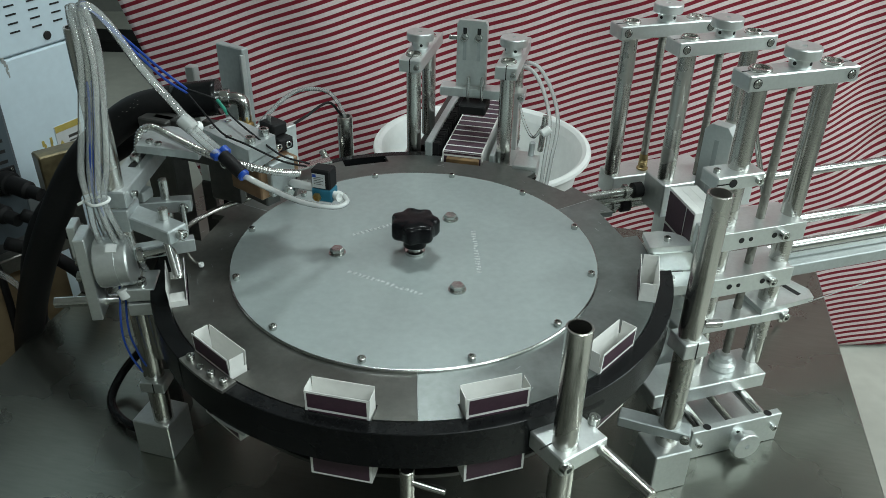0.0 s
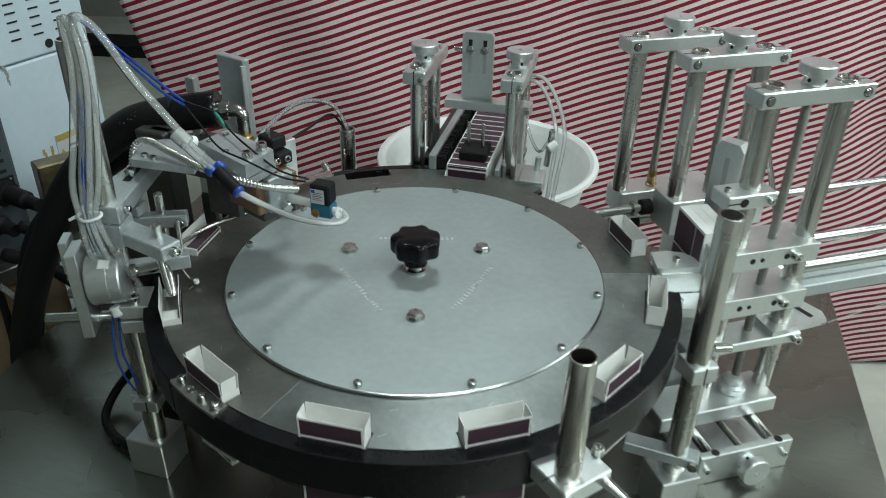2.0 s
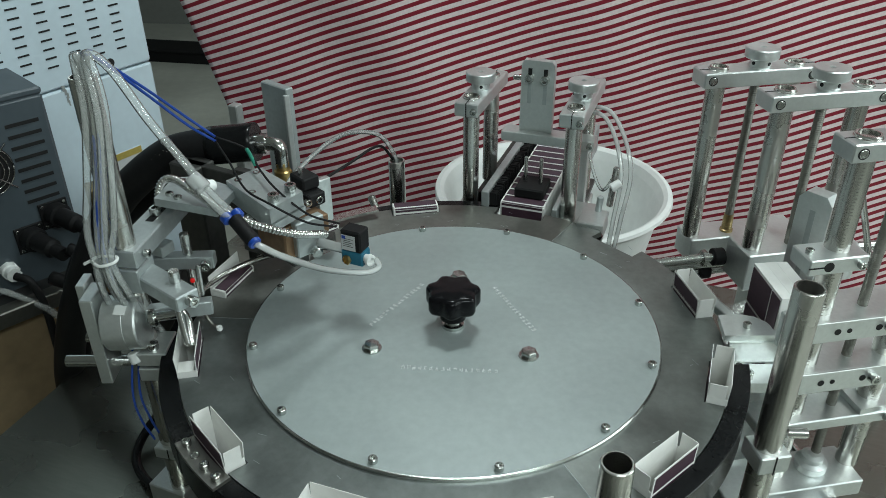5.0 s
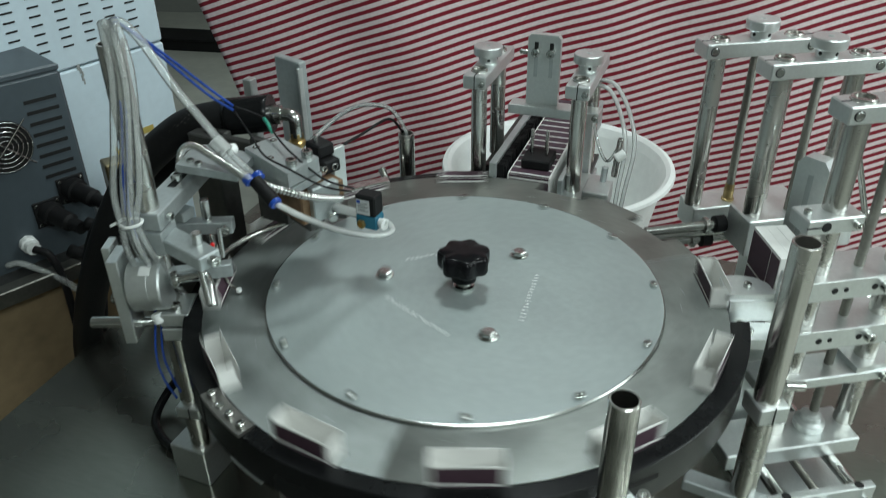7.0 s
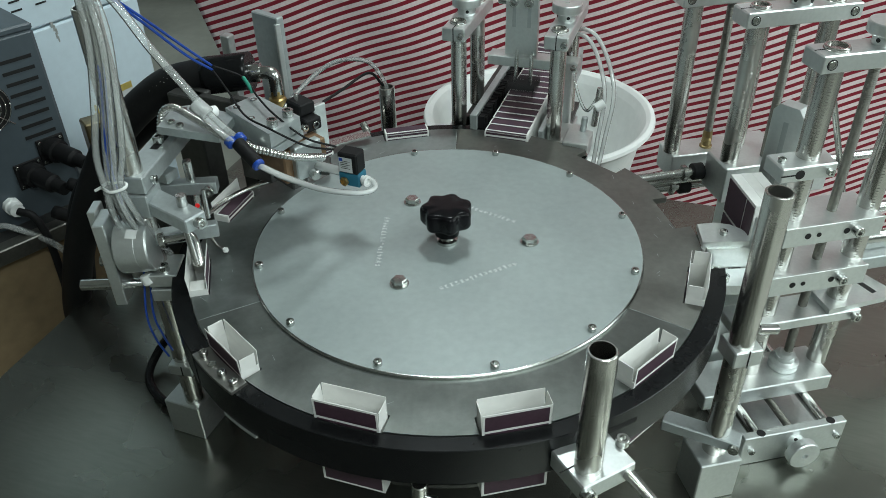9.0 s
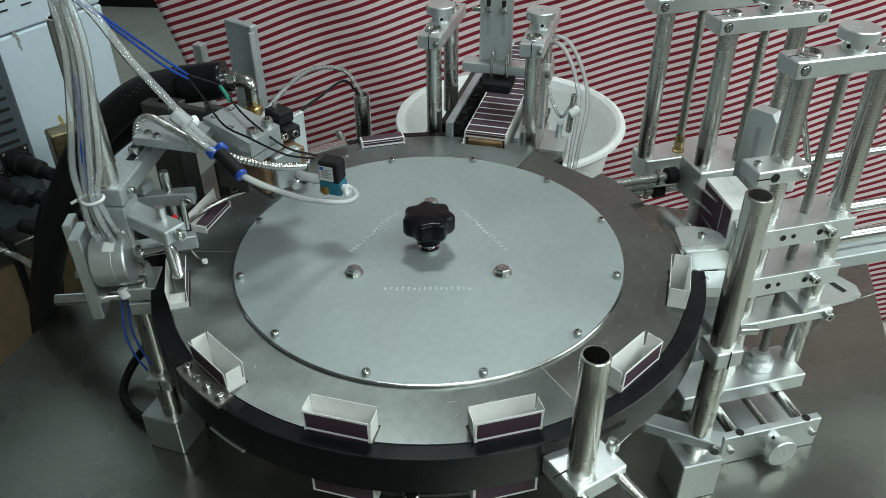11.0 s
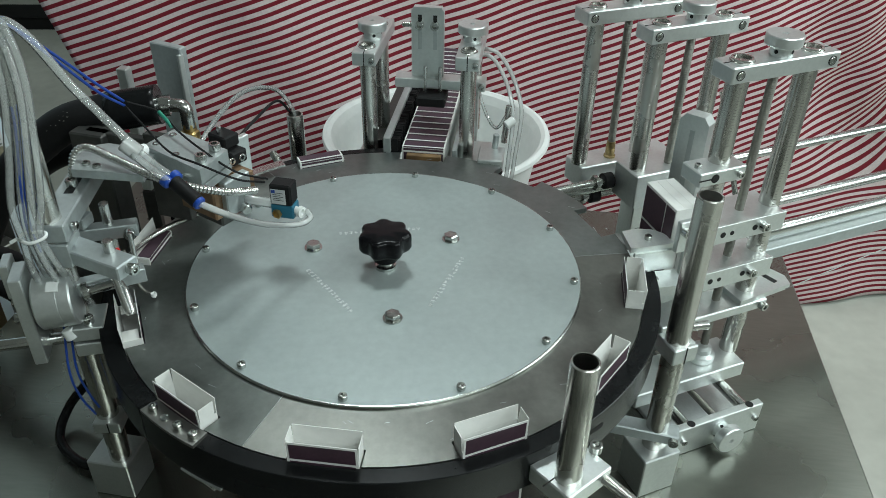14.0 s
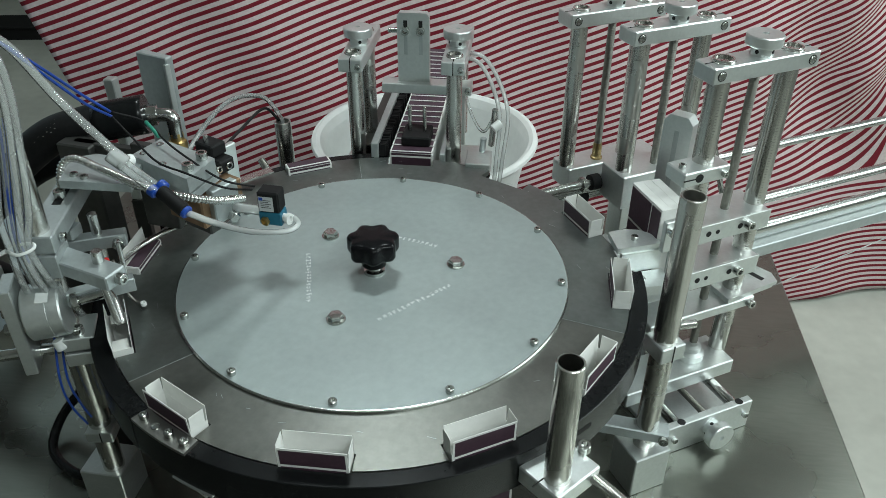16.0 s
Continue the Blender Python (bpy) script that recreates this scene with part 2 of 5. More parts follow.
def smooth_path(points, steps=8):
    p = [Vector(a) for a in points]
    p = [2 * p[0] - p[1], *p, 2 * p[-1] - p[-2]]
    out = []
    for i in range(1, len(p) - 2):
        for k in range(steps):
            t = k / steps
            out.append(0.5 * (2 * p[i] + (p[i + 1] - p[i - 1]) * t + (2 * p[i - 1] - 5 * p[i] + 4 * p[i + 1] - p[i + 2]) * t * t
                              + (3 * p[i] - p[i - 1] - 3 * p[i + 1] + p[i + 2]) * t ** 3))
    out.append(p[-2])
    return out


def hose(bm, points, r, seg=12, steps=8, ripple=0.0, pitch=0.004):
    """A bent hose through points; ripple gives it the rings of a metal conduit."""
    path = smooth_path(points, steps)
    turn = []
    if ripple:
        dense, d, turn = [path[0]], 0.0, [0.0]
        for a, b in zip(path, path[1:]):
            k = max(1, round((b - a).length / (pitch / 5)))
            for q in range(k):
                dense.append(a.lerp(b, (q + 1) / k))
                d += (b - a).length / k
                turn.append(d / pitch)
        path = dense
    side, rings = None, []
    for i, c in enumerate(path):
        way = (path[min(i + 1, len(path) - 1)] - path[max(i - 1, 0)]).normalized()
        if side is None:
            side = way.orthogonal().normalized()
        side = (side - way * side.dot(way)).normalized()
        up = way.cross(side)
        rr = r * (1 + ripple * math.sin(2 * math.pi * turn[i])) if ripple else r
        rings.append([bm.verts.new(c + (side * math.cos(2 * math.pi * k / seg) + up * math.sin(2 * math.pi * k / seg)) * rr) for k in range(seg)])
    for a, b in zip(rings, rings[1:]):
        for k in range(seg):
            f = bm.faces.new((a[k], a[(k + 1) % seg], b[(k + 1) % seg], b[k]))
            f.smooth = True
    bm.faces.new(rings[0][::-1])
    bm.faces.new(rings[-1])
    return bm


def prism(bm, outline, z0, z1):
    """A flat plate of any outline (anticlockwise), from z0 up to z1."""
    lo = [bm.verts.new((x, y, z0)) for x, y in outline]
    hi = [bm.verts.new((x, y, z1)) for x, y in outline]
    bm.faces.new(lo[::-1])
    bm.faces.new(hi)
    k = len(outline)
    for i in range(k):
        bm.faces.new((lo[i], lo[(i + 1) % k], hi[(i + 1) % k], hi[i]))
    return bm


def arc_band(bm, r0, r1, z0, z1, a0, a1, steps=64, bevel=0.0, back=0.0):
    """A part of a ring; angles in degrees. The outer top edge is chamfered, and the outer wall's centre may lie back from the axis."""
    secs = []
    for i in range(steps + 1):
        a = radians(a0 + (a1 - a0) * i / steps)
        c, s = math.cos(a), math.sin(a)
        prof = [(r0, z0, 0), (r1, z0, back), (r1, z1 - bevel, back), (r1 - bevel, z1, back), (r0, z1, 0)]
        if not bevel:
            prof.pop(3)
        secs.append([bm.verts.new((r * c, r * s + off, z)) for r, z, off in prof])
    n = len(secs[0])
    for a, b in zip(secs, secs[1:]):
        for j in range(n):
            bm.faces.new((a[j], a[(j + 1) % n], b[(j + 1) % n], b[j])).smooth = True
        for j in range(n):
            e = bm.edges.get((a[j], b[j]))
            if e:
                e.smooth = False
    bm.faces.new(secs[0][::-1])
    bm.faces.new(secs[-1])
    return bm


def mesh_of(name, bm, *materials):
    bmesh.ops.recalc_face_normals(bm, faces=bm.faces)
    me = bpy.data.meshes.new(name)
    bm.to_mesh(me)
    bm.free()
    for m in materials:
        me.materials.append(m)
    return me


def part(name, bm, material, parent, label=""):
    """One mesh under a thing or under a part."""
    mats = material if isinstance(material, (list, tuple)) else [material]
    ob = new(name, mesh_of(name, bm, *mats))
    ob.parent = parent
    return tagged(ob, label)


def share(name, mesh, parent, m=None, label=""):
    ob = new(name, mesh)
    ob.parent = parent
    if m is not None:
        ob.matrix_basis = m
    return tagged(ob, label)


def thing(name, label, category, m=None, group="", kind=""):
    ob = new(name)
    ob.empty_display_size = 0.02
    if m is not None:
        ob.matrix_basis = m
    return tagged(ob, label, category, group, kind)


def solo(name, bm, material, label, category, m=None, group="", kind=""):
    mats = material if isinstance(material, (list, tuple)) else [material]
    ob = new(name, mesh_of(name, bm, *mats))
    if m is not None:
        ob.matrix_basis = m
    return tagged(ob, label, category, group, kind)


def B():
    return bmesh.new()


RIGHT, REAR = rot_z(15), rot_z(75)     # local x runs outward from the turret's axis, y along its rim
TOP = -0.31                            # the table top; the turret's disc lies at z = 0
GROUND = -1.08
SOCKET = mesh_of("socket_screw", cap_screw(B(), (0, 0, 0)), BOLT)
SOCKET_BIG = mesh_of("socket_screw_big", cap_screw(B(), (0, 0, 0), (0, 0, 1), 0.0068, 0.009), BOLT)


def facing(p, way):
    return Matrix.Translation(p) @ frame_of(p, Vector(p) + Vector(way))[0]


# ---------------------------------------------------------------- the room
def room():
    bm = B()
    box(bm, (0, 1.1, GROUND - 0.05), (7, 8.5, 0.1), 0)
    solo("floor", bm, FLOOR, "pale grey tiled workshop floor", "floor", kind="structure")
    for name, c, s in (("wall_north", (0, 5.25, 0.3), (7, 0.1, 2.76)), ("wall_south", (0, -3.05, 0.3), (7, 0.1, 2.76)),
                       ("wall_west", (-3.05, 1.1, 0.3), (0.1, 8.2, 2.76)), ("wall_east", (3.05, 1.1, 0.3), (0.1, 8.2, 2.76))):
        solo(name, box(B(), c, s, 0), WALL, "plain grey painted workshop wall", "wall", kind="structure")
    solo("ceiling", box(B(), (0, 1.1, 1.73), (6, 8.2, 0.1), 0), CEIL, "plain pale painted ceiling", "ceiling", kind="structure")


def curtain():
    """A striped sheet hung askew behind the machine, with folds."""
    nx, nz = 260, 80
    verts, faces, uvs = [], [], []
    for j in range(nz + 1):
        for i in range(nx + 1):
            a, b = 3.6 * i / nx, 2.0 * j / nz
            x = -0.42 + a - b * 0.275
            z = GROUND + 0.015 + b
            soft = 0.5 + 0.5 * (1 - j / nz)
            y = 1.12 + 0.015 * soft * math.sin(6.5 * a + 1.4 * b + 0.8 * math.sin(2.3 * b)) + 0.006 * math.sin(15 * a + 3 * b + 2 * noise.noise(Vector((x * 2.0, z * 2.0, 7.0))))
            y += 0.020 * noise.noise(Vector((x * 1.6, z * 1.9, 3.1)))
            far = max(0.0, x - 1.12)
            high = min(1.0, max(0.0, (z + 0.62) / 0.35))
            y += high * (0.10 * min(far, 0.45) * math.sin(13 * far + 6 * (z + 0.3)) + 0.05 * min(far, 0.3) * math.sin(40 * far - 16 * z))
            verts.append((x, y, z))
            s = (z - 0.325 * x - (1.45 * high - 0.25) * far * far) / 0.0212 + 0.25 * noise.noise(Vector((x * 1.2, z * 1.2, 0))) + 0.16 * noise.noise(Vector((x * 5.0 + z * 2.0, z * 3.0, 4.0)))
            s += 0.10 * math.sin(6.5 * a + 1.4 * b) + 1.8 * high * min(far, 0.4) * noise.noise(Vector((x * 6.0, z * 4.0, 9.0)))
            uvs.append((a, s))
    for j in range(nz):
        for i in range(nx):
            k = j * (nx + 1) + i
            faces.append((k, k + 1, k + nx + 2, k + nx + 1))
    me = bpy.data.meshes.new("curtain")
    me.from_pydata(verts, [], faces)
    lay = me.uv_layers.new(name="weave")
    for lp in me.loops:
        lay.data[lp.index].uv = uvs[lp.vertex_index]
    me.shade_smooth()
    me.materials.append(CLOTH)
    ob = new("curtain", me)
    mod = ob.modifiers.new("thick", "SOLIDIFY")
    mod.thickness = 0.002
    tagged(ob, "red and white striped cotton curtain hanging in loose folds", "curtain")


def work_table():
    t = thing("work_table", "brushed stainless steel machine table with a plain top", "table", rot_z(-15.4))
    part("tabletop", box(B(), (-0.015, -0.04, TOP - 0.01), (1.394, 1.48, 0.02), 0.003), TABLE, t)
    part("apron", box(B(), (-0.015, -0.04, TOP - 0.12), (1.35, 1.42, 0.2), 0.003), TABLE, t)
    for sx in (-0.66, 0.63):
        for sy in (-0.72, 0.64):
            part("leg", box(B(), (sx, sy, (TOP - 0.22 + GROUND) / 2), (0.05, 0.05, TOP - 0.22 - GROUND), 0.002), TABLE, t)


# ---------------------------------------------------------------- the turret
STEPS = [0.852, 2.388, 3.935, 5.48, 7.028, 8.578, 10.118, 11.668, 13.20, 14.737]
HALF = 0.224
POCKET = 0.3080


def turn_rows():
    """Seconds and degrees that the turret has turned: thirty degrees clockwise a step."""
    rows = [(0.0, 0.0)]
    for n, c in enumerate(STEPS):
        for k in range(7):
            f = k / 6
            rows.append((c - HALF + 2 * HALF * f, -30 * (n + 0.5 - 0.5 * math.cos(math.pi * f))))
    rows.append((16.0, -30.0 * len(STEPS)))
    return rows


def ring_sector(a0, a1, z0, z1):
    """A third of the ring, with its pockets cut into the rim."""
    r_in, r_out, deep, half = 0.232, 0.3190, 0.2955, 0.0365
    inner, outer = [], []
    n = 40
    for i in range(n + 1):
        a = radians(a0 + (a1 - a0) * i / n)
        inner.append((r_in * math.cos(a), r_in * math.sin(a)))
    k = math.ceil((a0 - 15) / 30)
    while 15 + 30 * k < a1:
        c = radians(15 + 30 * k)
        w = math.asin(half / r_out)
        u, v = Vector((math.cos(c), math.sin(c))), Vector((-math.sin(c), math.cos(c)))
        start = radians(a0) if not outer else math.atan2(outer[-1][1], outer[-1][0])
        end = c - w
        while end < start - 1e-6:
            end += 2 * math.pi
        if end - start > 3:
            end -= 2 * math.pi
        for i in range(7):
            a = start + (end - start) * i / 6
            outer.append((r_out * math.cos(a), r_out * math.sin(a)))
        outer += [tuple(u * deep - v * half), tuple(u * deep + v * half)]
        a = c + w
        outer.append((r_out * math.cos(a), r_out * math.sin(a)))
        k += 1
    start, end = math.atan2(outer[-1][1], outer[-1][0]), radians(a1)
    while end < start:
        end += 2 * math.pi
    while end - start > 3:
        end -= 2 * math.pi
    for i in range(1, 7):
        a = start + (end - start) * i / 6
        outer.append((r_out * math.cos(a), r_out * math.sin(a)))
    return prism(B(), outer + inner[::-1], z0, z1)


def turret():
    t = thing("indexing_turret", "round steel indexing turret with a grey disc and twelve pockets", "turret")
    for i, a in enumerate((-90, 30, 150)):
        part("ring_plate", ring_sector(a + 0.08, a + 119.92, -0.012, -0.004), RING_PLATES[i], t, "brushed steel ring plate with pockets")
    for i, a in enumerate((-90, 30, 150)):
        part("seam", box(B(), (0.2815, 0, -0.0041), (0.073, 0.0004, 0.0006), 0, rot_z(a)), ALU_D, t)
    rng = random.Random(11)
    for k in range(12):
        for _ in range(rng.randint(2, 5)):
            a, r = radians(30 * k + rng.uniform(4, 26)), rng.uniform(0.262, 0.314)
            part("scratch", box(B(), (r * math.cos(a), r * math.sin(a), -0.0039), (rng.uniform(0.003, 0.013), rng.uniform(0.0002, 0.0004), 0.0003), 0, None, math.degrees(a) + 90 + rng.uniform(-40, 40)), ALU_D, t)
    bm = B()
    lathe(bm, [(0.0005, -0.010), (0.243, -0.010), (0.2455, -0.0085), (0.2455, -0.0012), (0.2442, 0.0), (0.0005, 0.0)], 120, None, False)
    part("disc", bm, DISC, t, "matt grey aluminium disc")
    part("disc_rim", lathe(B(), [(0.2436, 0.00015), (0.2446, 0.0), (0.2457, -0.0012), (0.2459, -0.0060), (0.2452, -0.0062)], 120, None, False), BOLT, t, "bright turned edge")
    part("hub", lathe(B(), [(0.10, -0.29), (0.10, -0.05), (0.22, -0.045), (0.22, -0.013)], 48), DARKSTEEL, t)
    part("lower_plate", lathe(B(), [(0.285, -0.075), (0.285, -0.065)], 72), DARKSTEEL, t)
    for k in range(12):
        a = radians(15 + 30 * k)
        share("screw", SOCKET, t, Matrix.Translation((0.236 * math.cos(a), 0.236 * math.sin(a), 0)))
    bolt = mesh_of("hex_bolt", hex_bolt(B(), (0, 0, 0)), BOLT)
    for a in (60, 180, 300):
        c, s = math.cos(radians(a)), math.sin(radians(a))
        share("hex_bolt", bolt, t, Matrix.Translation((0.1045 * c, 0.1045 * s, 0)) @ rot_z(a))
    # star knob
    k = part("star_knob", lathe(B(), [(0.0135, 0.0), (0.0135, 0.004), (0.009, 0.005), (0.009, 0.012)], 20), BOLT, t, "black seven-lobed plastic star knob")
    bm = B()
    seg = 84
    rings = []
    for r, z, lobe in ((0.012, 0.011, 0), (0.0165, 0.013, 0), (0.0165, 0.024, 0), (0.024, 0.027, 0.5), (0.0305, 0.030, 1), (0.0325, 0.034, 1),
                       (0.0325, 0.050, 1), (0.0305, 0.0535, 1), (0.026, 0.055, 0.8), (0.008, 0.0555, 0)):
        ring = []
        for i in range(seg):
            a = 2 * math.pi * i / seg
            rr = r * (1 + lobe * 0.085 * math.cos(7 * a))
            ring.append(bm.verts.new((rr * math.cos(a), rr * math.sin(a), z)))
        rings.append(ring)
    for a, b in zip(rings, rings[1:]):
        for i in range(seg):
            bm.faces.new((a[i], a[(i + 1) % seg], b[(i + 1) % seg], b[i])).smooth = True
    bm.faces.new(rings[-1])
    bm.faces.new(rings[0][::-1])
    for v in bm.verts:
        v.co = Vector((v.co.x * 0.94, v.co.y * 0.94, v.co.z * 0.97))
    part("grip", bm, KNOB, k)
    # three rows of stamped marks that cannot be read
    rng = random.Random(5)
    for a in (0, 120, 240):
        bm = B()
        y = -0.053
        while y < 0.053:
            w = rng.uniform(0.0042, 0.0062)
            for _ in range(6):
                if rng.random() < 0.5:
                    box(bm, (0.083 + rng.uniform(-0.003, 0.003), y + w / 2, 0.0001), (0.0006, w * rng.uniform(0.5, 0.9), 0.0004), 0)
                else:
                    box(bm, (0.083 + rng.uniform(-0.002, 0.002), y + w * rng.uniform(0.15, 0.85), 0.0001), (0.0052 * rng.uniform(0.4, 1), 0.0006, 0.0004), 0)
            y += w + 0.0016
        ob = part("stamped_mark", bm, SCRATCH, t)
        ob.matrix_basis = rot_z(a)
    return t


def guard():
    g = thing("rim_guard", "black curved rim guard around the turret", "guard")
    part("guard_band", arc_band(B(), 0.3202, 0.3430, -0.052, -0.0050, -141, -8, 90, 0.0008, 0.0052), GUARD, g)
    part("guard_band", arc_band(B(), 0.3202, 0.3430, -0.052, -0.0050, -187, -141.3, 40, 0.0008, 0.0040), GUARD, g)
    part("guard_band", arc_band(B(), 0.3205, 0.3335, -0.058, -0.004, 82, 150, 50), GUARD, g)
    part("support_ring", arc_band(B(), 0.268, 0.296, -0.112, -0.107, -187, -8, 120), DARKSTEEL, g)
    bm = arc_band(B(), 0.3215, 0.3415, -0.0050, -0.0012, -140.5, -127, 16)
    pl = part("joint_plate", bm, RING, g, "small curved steel joint plate")
    for k, a in enumerate((-138.9, -132.0, -128.4)):
        share("screw", SOCKET, pl, Matrix.Translation((0.332 * math.cos(radians(a)), 0.332 * math.sin(radians(a)), -0.0012)))
    h = part("pin_hole", lathe(B(), [(0.0046, 0), (0.0046, 0.0012), (0.0040, 0.0012), (0.0036, 0.0004)], 14), BOLT, pl)
    h.matrix_basis = Matrix.Translation((0.332 * math.cos(radians(-135.6)), 0.332 * math.sin(radians(-135.6)), -0.0012))
    # A highlight along the guard's lower edge, built as a thin bright arc.
    part("edge_glint", arc_band(B(), 0.3370, 0.3405, -0.0545, -0.0522, -132, -123, 14), ALU, g, "bright arc standing in for a highlight below the guard")
    bm = B()
    for k in range(9):
        a = radians(-63 + 1.1 * k)
        box(bm, (0.3428 * math.cos(a), 0.3428 * math.sin(a) + 0.0052, -0.020 - 0.0006 * k), (0.0012, 0.0068, 0.006), 0, None, -63 + 1.1 * k)
    part("slot", bm, HOLE, g)
    for a, r in ((-92, 0.333), (118, 0.326)):
        c, s = math.cos(radians(a)), math.sin(radians(a))
        part("post", rod(B(), (r * c, r * s, TOP), (r * c, r * s, -0.058), 0.008), STEEL, g)
    part("stay", rod(B(), (-0.012, -0.335, -0.072), (0.028, -0.343, -0.082), 0.004), CHROME, g)


# ---------------------------------------------------------------- cartons
CW, CD, CH, CT = 0.069, 0.0215, 0.099, 0.0007
FLAP = 0.0190
HINGE = 0.003


def panel(bm, lo, hi, thick):
    """A printed board: white edges, purple print inset on its outer side (material 1). Lies in x = 0, from lo to hi in (y, z); outside is +x."""
    (y0, z0), (y1, z1) = lo, hi
    box(bm, (-thick / 2, (y0 + y1) / 2, (z0 + z1) / 2), (thick, y1 - y0, z1 - z0), 0)


def printed(bm, y0, y1, z0, z1, edge=0.0028):
    vs = [bm.verts.new((0.0002, y, z)) for y, z in ((y0 + edge, z0 + edge), (y1 - edge, z0 + edge), (y1 - edge, z1 - edge), (y0 + edge, z1 - edge))]
    back = [bm.verts.new((-0.0001, v.co.y, v.co.z)) for v in vs]
    f = bm.faces.new(vs)
    for i in range(4):
        bm.faces.new((vs[i], back[i], back[(i + 1) % 4], vs[(i + 1) % 4]))
    return bm


def carton_meshes():
    body = B()
    for x in (-CD / 2 + CT / 2, CD / 2 - CT / 2):
        box(body, (x, 0, -CH / 2), (CT, CW, CH), 0)
    for y in (-CW / 2 + CT / 2, CW / 2 - CT / 2):
        box(body, (0, y, -CH / 2), (CD - 2 * CT, CT, CH), 0)
    box(body, (0, 0, -CH + 0.001), (CD - 2 * CT, CW - 2 * CT, 0.001), 0)
    out = {"body": mesh_of("carton_body", body, CARD)}
    p = printed(B(), -CW / 2, CW / 2, -CH, -0.0037)
    box(p, (0.0, 0, -0.0016), (0.0004, CW - 0.0052, 0.0033), 0)
    out["print"] = mesh_of("carton_print", p, PURPLE)
    fl = B()
    panel(fl, (-CW / 2 + 0.0004, 0), (CW / 2 - 0.0004, FLAP), CT)
    out["flap"] = mesh_of("carton_flap", fl, CARD)
    out["flap_print"] = mesh_of("carton_flap_print", printed(B(), -CW / 2, CW / 2, -0.0026, FLAP, 0.0026), PURPLE)
    ef = B()
    panel(ef, (-CD / 2 + 0.0009, 0), (CD / 2 - 0.0030, FLAP - 0.0006), CT)
    out["end"] = mesh_of("carton_end_flap", ef, CARD)
    return out


CM = {}


def flap_base(which):
    """The hinge of each flap in the carton's space, when it stands upright."""
    if which == "outer":
        return Matrix.Translation((CD / 2, 0, 0))
    if which == "inner":
        return Matrix.Translation((-CD / 2, 0, 0)) @ rot_z(180)
    if which == "far":
        return Matrix.Translation((0, CW / 2, 0)) @ rot_z(90)
    return Matrix.Translation((0, -CW / 2, 0)) @ rot_z(-90)


def flap_pose(which, fold):
    lift = {"outer": 0.0024, "inner": 0.0012, "far": 0.0, "near": 0.0}[which] * max(0, fold) / 90
    return Matrix.Translation((0, 0, lift)) @ flap_base(which) @ Matrix.Rotation(radians(-fold), 4, "Y")


def carton(state="open", group="cartons in the turret pockets", label="open white paper carton with a purple printed band in a pocket"):
    if not CM:
        CM.update(carton_meshes())
    c = thing("carton", label, "carton", None, group)
    share("body", CM["body"], c)
    share("print", CM["print"], c, Matrix.Translation((CD / 2, 0, 0)), "purple print")
    share("print", CM["print"], c, Matrix.Translation((-CD / 2, 0, 0)) @ rot_z(180), "purple print")
    flaps = {}
    for which in ("outer", "inner", "far", "near"):
        long = which in ("outer", "inner")
        f = share("flap" if long else "end_flap", CM["flap" if long else "end"], c, flap_pose(which, 90 if state == "shut" else -3))
        if long:
            share("flap_print", CM["flap_print"], f, None, "purple print")
        flaps[which] = f
    return c, flaps


FIRST, LAST = -6, 10


def cartons():
    made = []
    for n in range(FIRST, LAST + 1):
        made.append((n, *carton()))
    row = []
    for k in range(14):
        c, _ = carton("shut", "closed cartons in the outfeed row", "closed white carton with a purple printed top, in the outfeed row")
        row.append(c)
    return made, row


# ---------------------------------------------------------------- gantries
def knob_wheel(parent, p, r=0.0225, up=(0, 0, 1)):
    m = facing(p, up)
    k = part("hand_knob", lathe(B(), [(r * 0.62, 0), (r * 0.62, 0.011), (r * 0.97, 0.0125), (r, 0.0135), (r, 0.0245), (r * 0.96, 0.026), (0.004, 0.026), (0.0035, 0.022), (0.0003, 0.022)], 36, m), ALU, parent)
    for a in (20, 110, 200, 290):
        q = m @ Matrix.Rotation(radians(a), 4, "Z")
        part("set_screw", lathe(B(), [(0.0026, 0), (0.0026, 0.0006)], 10, q @ Matrix.Translation((r * 0.62 - 0.0003, 0, 0.006)) @ Matrix.Rotation(radians(90), 4, "Y")), HOLE, k)
    return k


